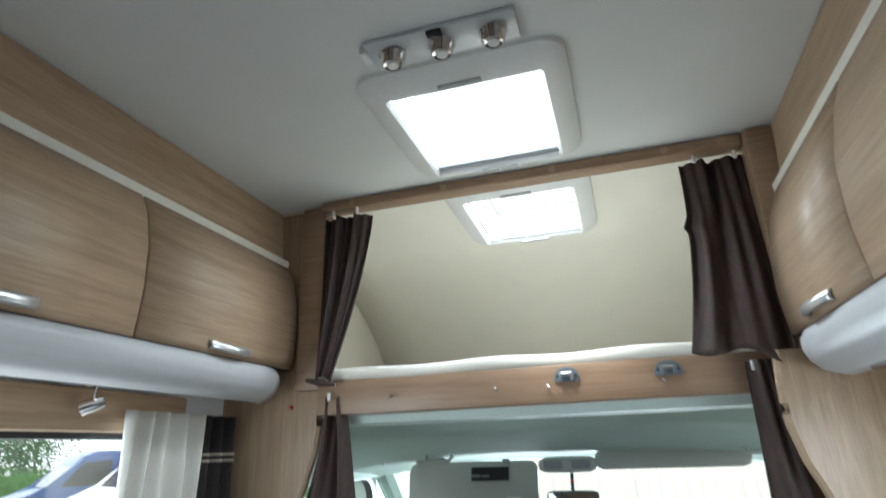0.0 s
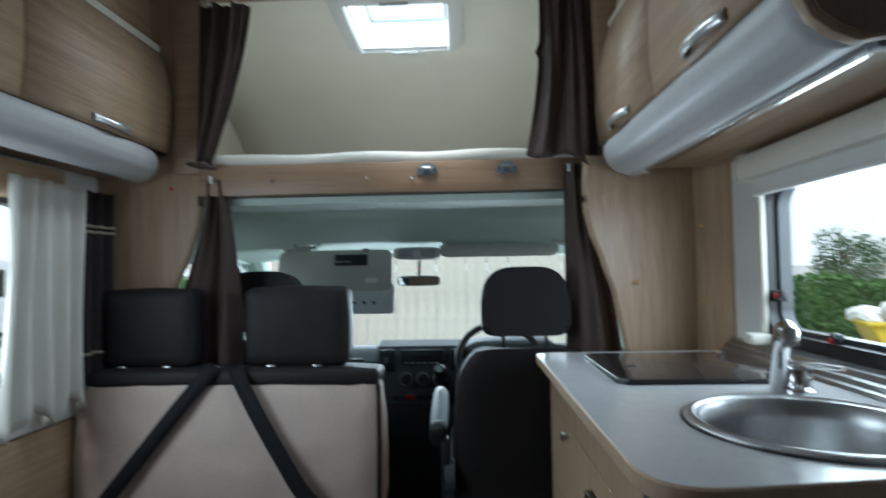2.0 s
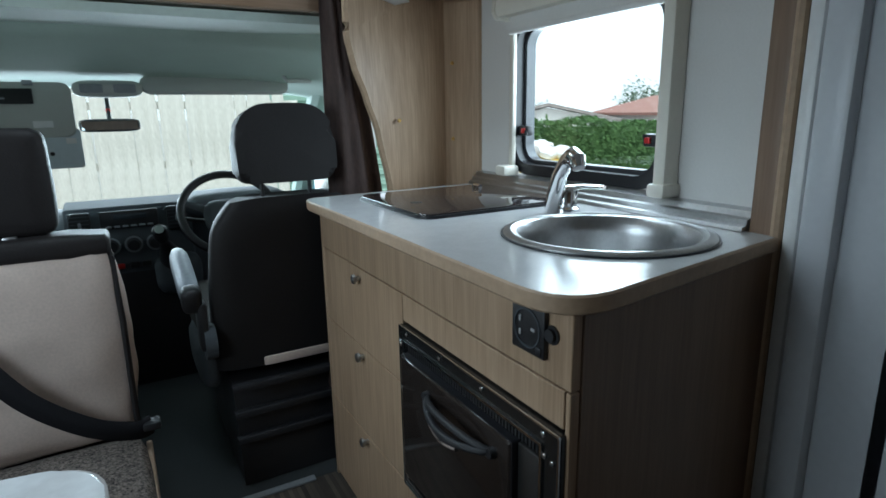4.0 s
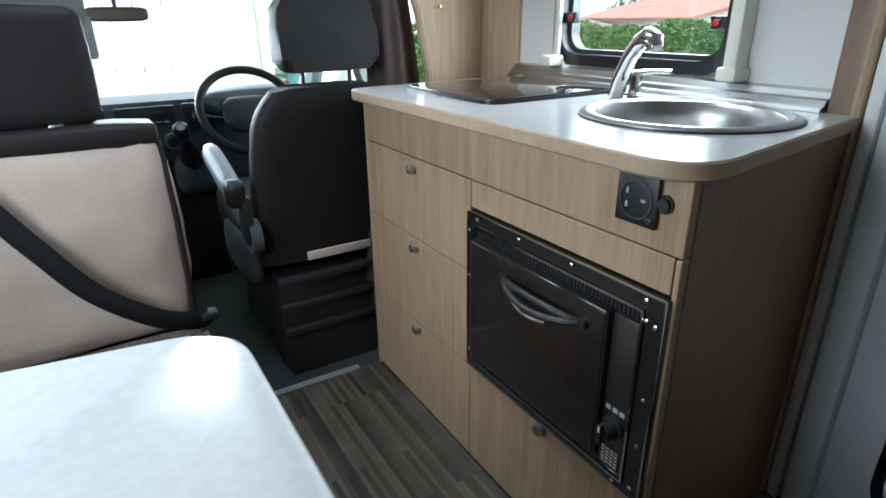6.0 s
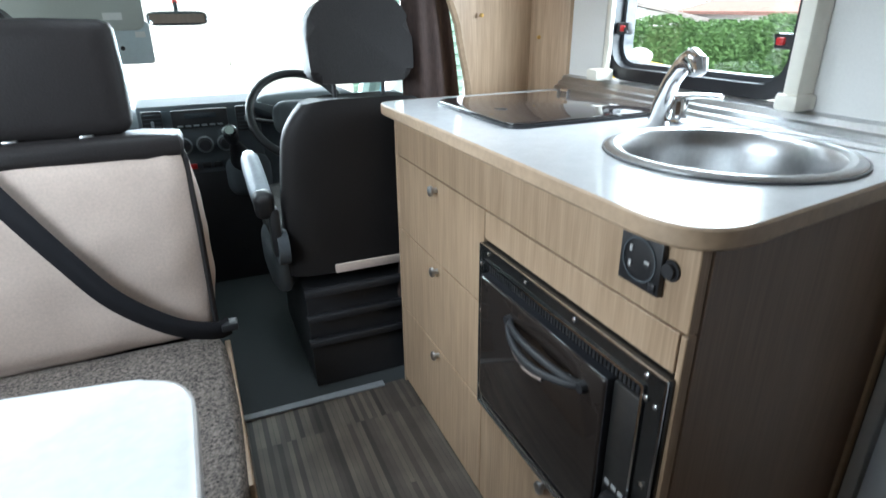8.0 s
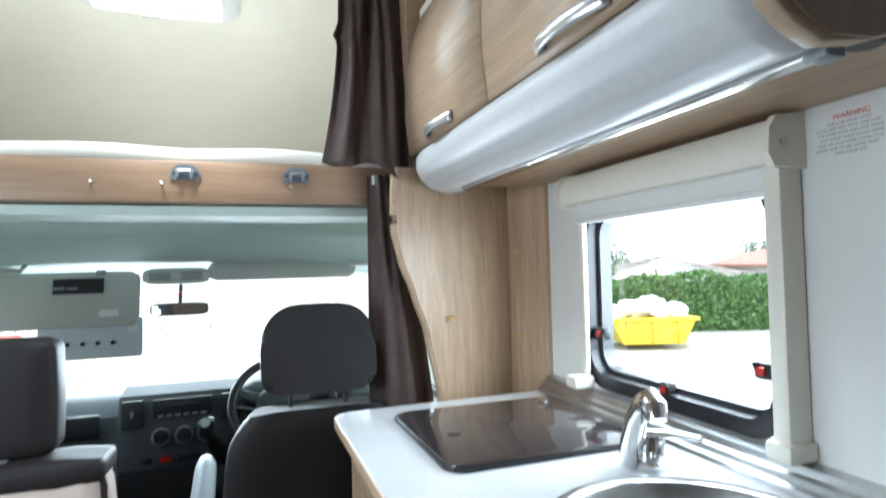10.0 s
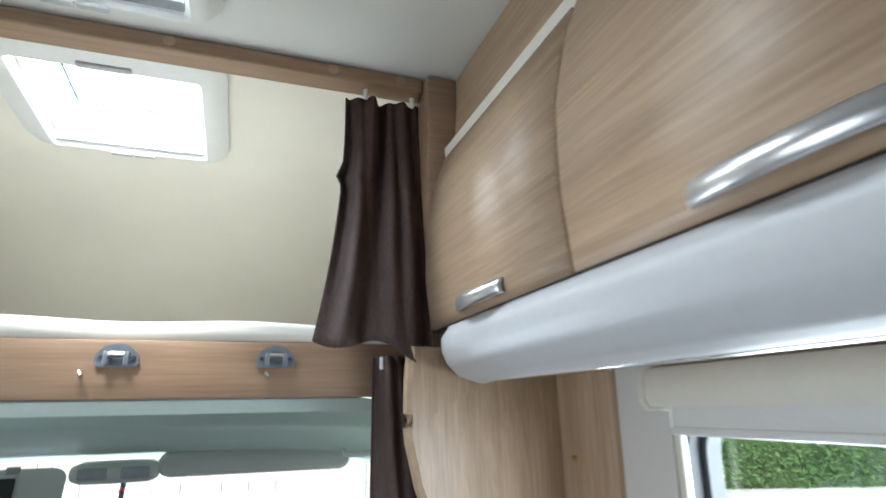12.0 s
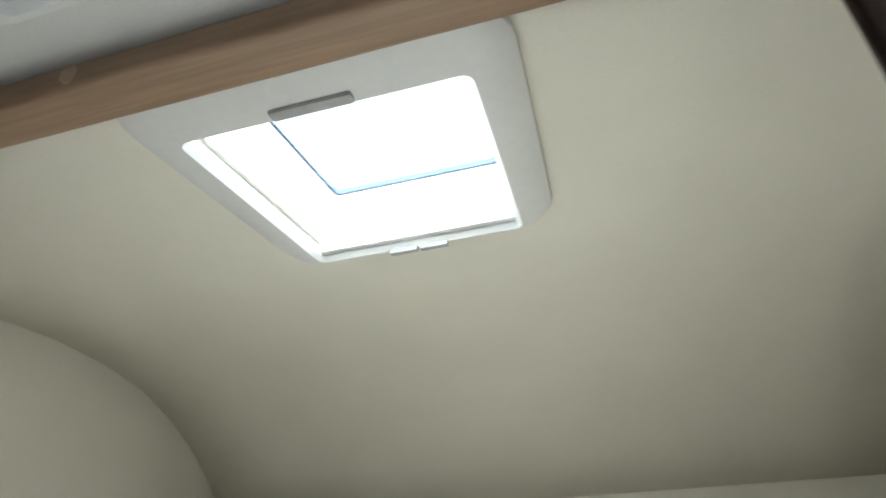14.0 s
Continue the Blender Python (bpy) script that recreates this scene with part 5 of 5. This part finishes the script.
for k, (x, y, h, r) in enumerate(((15.2, 23.2, 2.7, 1.5), (25, 33, 2.7, 2.2), (38, 33, 3.4, 3.0), (38, 24, 3.5, 3.2), (45, 25, 3.8, 3.6), (50, 30, 3.8, 4), (46, 36, 3.6, 3.4), (55, 20, 3.8, 4), (-33, 24, 3.4, 3), (-40, 32, 4.2, 3.4), (60, 34, 4.2, 4.5), (40, 18, 3.4, 3.2))):
    tree(x, y, h, r, 2200, k + 3, "leafy green tree beyond the yard")

GREYROOF = speckle("grey_brown_roof_tile", (0.34, 0.31, 0.29), (0.25, 0.22, 0.2), 3)
ROOF = speckle("red_brown_roof_tile", (0.36, 0.19, 0.15), (0.26, 0.13, 0.1), 3)
RENDER = speckle("white_render", (0.75, 0.74, 0.71), (0.66, 0.65, 0.62), 2)
def house(x, y, rz, w, d, h, hr, label, tiles):
    t = thing("house", label, "house", (x, y, G), rz)
    wl_ = part("wall", prism([(-d / 2, 0), (d / 2, 0), (d / 2, h), (0, h + hr - 0.15), (-d / 2, h)], "x", -w / 2, w / 2), RENDER, t, "white rendered wall", False)
    for s in (1, -1):
        part("roof", moved(box(-w / 2 - 0.3, w / 2 + 0.3, 0, math.hypot(d / 2, hr) + 0.4, -0.08, 0.06), pose(0, s * 0.0, h + hr, 0, 0, 0) @ pose(0, 0, 0, (-math.degrees(math.atan2(hr, d / 2)) if s > 0 else 180 + math.degrees(math.atan2(hr, d / 2))))), tiles, t, "tiled roof slope", False)
    for k in range(4):
        xx = -w / 2 + w * (k + 0.5) / 4
        wd = part("window", box(xx - 0.5, xx + 0.5, -d / 2 - 0.04, -d / 2 + 0.02, h * 0.42, h * 0.8), WHITE, t, "white framed window")
        part("pane", box(xx - 0.43, xx + 0.43, -d / 2 - 0.05, -d / 2 - 0.03, h * 0.46, h * 0.77), OVENGLASS, wd)
house(26, 19.0, 62, 14, 7, 1.55, 0.85, "low white house with a red-brown tiled roof", ROOF)
house(20.4, 24.6, 50, 8, 7.5, 1.1, 0.85, "white gabled bungalow with a grey-brown roof beyond the hedge", GREYROOF)

skp = thing("skip", "yellow skip heaped with white rubbish", "skip", (7.9, 10.0, G), -20)
YEL = mat("yellow_skip_paint", (0.72, 0.52, 0.03), 0.5, var=0.12)
part("body", prism([(-0.6, 0.12), (0.6, 0.12), (0.85, 0.62), (-0.85, 0.62)], "y", -0.6, 0.6, bevel=0.02), YEL, skp)
for x in (-0.5, 0.0, 0.5):
    part("rib", box(x - 0.04, x + 0.04, -0.65, -0.6, 0.14, 0.6, 0.01), YEL, skp)
part("rail", box(-0.9, 0.9, -0.66, 0.66, 0.58, 0.64, 0.015), YEL, skp)
rub = thing("rubbish_heap", "heap of white bags and boards in the skip", "rubbish", (7.9, 10.0, G + 0.6), -20)
rng = random.Random(5)
BAG = [mat("white_bag", (0.8, 0.8, 0.8), 0.6), mat("pink_bag", (0.7, 0.4, 0.42), 0.6), mat("grey_board", (0.45, 0.43, 0.4), 0.7)]
for k in range(26):
    s = rng.uniform(0.15, 0.42)
    b_ = part("bag", cushion(s * 1.6, s, s * 0.6, s * 0.2, 0.03, 3, 0.05), BAG[0 if k % 5 else rng.randint(1, 2)], rub)
    b_.matrix_basis = pose(rng.uniform(-0.7, 0.7), rng.uniform(-0.4, 0.4), rng.uniform(-0.08, 0.16), rng.uniform(-25, 25), rng.uniform(-20, 20), rng.uniform(0, 180))

# fence of upright boards ahead of the cab
fence = thing("fence", "weathered pale wooden board fence ahead of the cab", "fence", (-4.2, 8.35, G), -9)
BOARD = mat("weathered_fence_board", (0.66, 0.64, 0.57), 0.85, dark=(0.46, 0.44, 0.38), scale=3, bump=0.5, bump_scale=30, stretch=(3, 3, 0.4))
rng = random.Random(3)
proto = []
for k in range(3):
    bm = box(0, 0.142, 0, 0.02, 0, 2.1 + 0.03 * k, 0.003, 1)
    me = bpy.data.meshes.new("board")
    bm.to_mesh(me)
    bm.free()
    me.materials.append(BOARD)
    proto.append(me)
for k in range(42):
    b_ = new("board", proto[rng.randint(0, 2)])
    b_.parent = fence
    b_.matrix_basis = pose(0.1445 * k, rng.uniform(-0.006, 0.006), rng.uniform(-0.02, 0.02), 0, rng.uniform(-0.4, 0.4), 0)
for z in (0.35, 1.05, 1.75):
    part("rail", box(-0.05, 6.25, 0.03, 0.07, z, z + 0.09, 0.005), BOARD, fence)

con = thing("shipping_container", "green corrugated shipping container with orange rust patches", "container", (2.05, 8.9, G), -9)
CG = mat("green_container_paint", (0.26, 0.40, 0.31), 0.55, var=0.12, scale=1.5, bump=0.1)
OR = mat("orange_primer_patch", (0.62, 0.25, 0.14), 0.7, var=0.15)
prof = []
for k in range(14):
    z = 0.17 * k
    prof += [(0.0, z), (0.0, z + 0.075), (0.035, z + 0.095), (0.035, z + 0.15)]
part("side", prism(prof + [(6.0, 2.38), (6.0, 0)], "x", 0.05, 1.9), CG, con, "", False)
part("corner_post", box(-0.02, 0.10, -0.03, 0.1, 0, 2.45, 0.01), CG, con)
part("lock_rod", tube([(0.55, -0.03, 0.1), (0.55, -0.03, 2.3)], 0.025), mat("pale_rod", (0.6, 0.62, 0.6), 0.4), con)
rng = random.Random(9)
for k in range(22):
    x, r_ = rng.uniform(0.15, 1.5), rng.randint(0, 13)
    part("rust_patch", box(x, x + rng.uniform(0.08, 0.32), -0.006, 0.002, 0.17 * r_ + 0.005, 0.17 * r_ + 0.07, 0.003), OR, con, "orange primer patch")
bn = thing("wheelie_bin", "teal plastic wheelie bin beside the fence", "bin", (2.55, 8.4, G), -9)
TEAL = mat("teal_bin_plastic", (0.10, 0.28, 0.32), 0.5)
bm = prism(rounded(0.52, 0.56, 0.06), "z", 0.08, 0.95)
for v in bm.verts:
    if v.co.z < 0.5:
        v.co.x *= 0.82
        v.co.y *= 0.8
part("body", bm, TEAL, bn)
part("lid", moved(cushion(0.58, 0.64, 0.07, 0.03, 0.01, 6, 0), pose(0, 0.0, 0.95)), TEAL, bn)
for s in (-1, 1):
    part("wheel", disc((s * 0.26 - 0.03, 0.26, 0.1), 0.1, 0.06, "x", 18), BLACK, bn)
rw = thing("red_van", "red and white vehicle beyond the fence", "vehicle", (-2.75, 7.3, G), 8)
part("body", prism([(-0.6, 0.35), (0.6, 0.35), (0.6, 0.9), (0.45, 1.1), (-0.6, 1.1)], "y", -0.5, 0.5, bevel=0.04), mat("red_paint", (0.6, 0.05, 0.04), 0.3), rw)
for k in range(3):
    part("stripe", box(-0.62, 0.62, -0.51, -0.5, 0.5 + 0.2 * k, 0.58 + 0.2 * k), WHITE, rw)
for x in (-0.35, 0.35):
    part("wheel", disc((x, -0.52, 0.2), 0.18, 0.1, "y", 20), BLACK, rw)

def van(x, y, rz, paint, label):
    t = thing("parked_van", label, "van", (x, y, G), rz)
    side = [(-2.6, 0.35), (2.45, 0.35), (2.6, 0.6), (2.5, 0.95), (1.75, 1.18), (1.05, 1.95), (0.7, 2.1), (-2.5, 2.1), (-2.6, 1.9)]
    part("body", prism(side, "y", -0.95, 0.95, bevel=0.07), paint, t)
    part("windscreen", prism([(1.74, 1.21), (1.70, 1.19), (1.03, 1.90), (1.07, 1.92)], "y", -0.8, 0.8), OVENGLASS, t, "dark windscreen")
    for s in (-1, 1):
        part("side_window", prism([(0.3, 1.2), (1.5, 1.2), (1.0, 1.8), (0.3, 1.85)], "y", s * 0.945, s * 0.957), OVENGLASS, t, "dark side window")
        for wx in (-1.6, 1.7):
            w = part("wheel", disc((wx, s * 0.95 - 0.1, 0.34), 0.34, 0.2, "y", 28), BLACK, t)
            part("rim", disc((wx, s * 0.95 - 0.105 if s < 0 else s * 0.95 + 0.095, 0.34), 0.2, 0.012, "y", 20), STEEL, w)
        part("headlight", moved(cushion(0.2, 0.3, 0.2, 0.06, 0.01, 5, 0), pose(2.42, s * 0.72, 0.75)), mat("headlight_lens", (0.6, 0.62, 0.65), 0.1), t)
    part("bumper", box(2.4, 2.68, -0.9, 0.9, 0.35, 0.58, 0.05), DASH, t)
    part("grille", box(2.5, 2.62, -0.45, 0.45, 0.66, 0.82, 0.02), BLACK, t)
van(-11.6, 13.6, -118, mat("white_van_paint", (0.78, 0.79, 0.8), 0.25), "white van parked in the yard")
van(-14.6, 14.2, -118, mat("blue_van_paint", (0.04, 0.07, 0.18), 0.25), "dark blue van parked in the yard")
pole = thing("signal_pole", "grey lamp pole beyond the vans", "pole", (-21, 21.5, G))
part("post", tube([(0, 0, 0), (0, 0, 4.6)], [0.09, 0.06], 12), GREYP, pole)
part("head", box(-0.22, 0.22, -0.15, 0.15, 3.7, 4.4, 0.05), BLACK, pole)
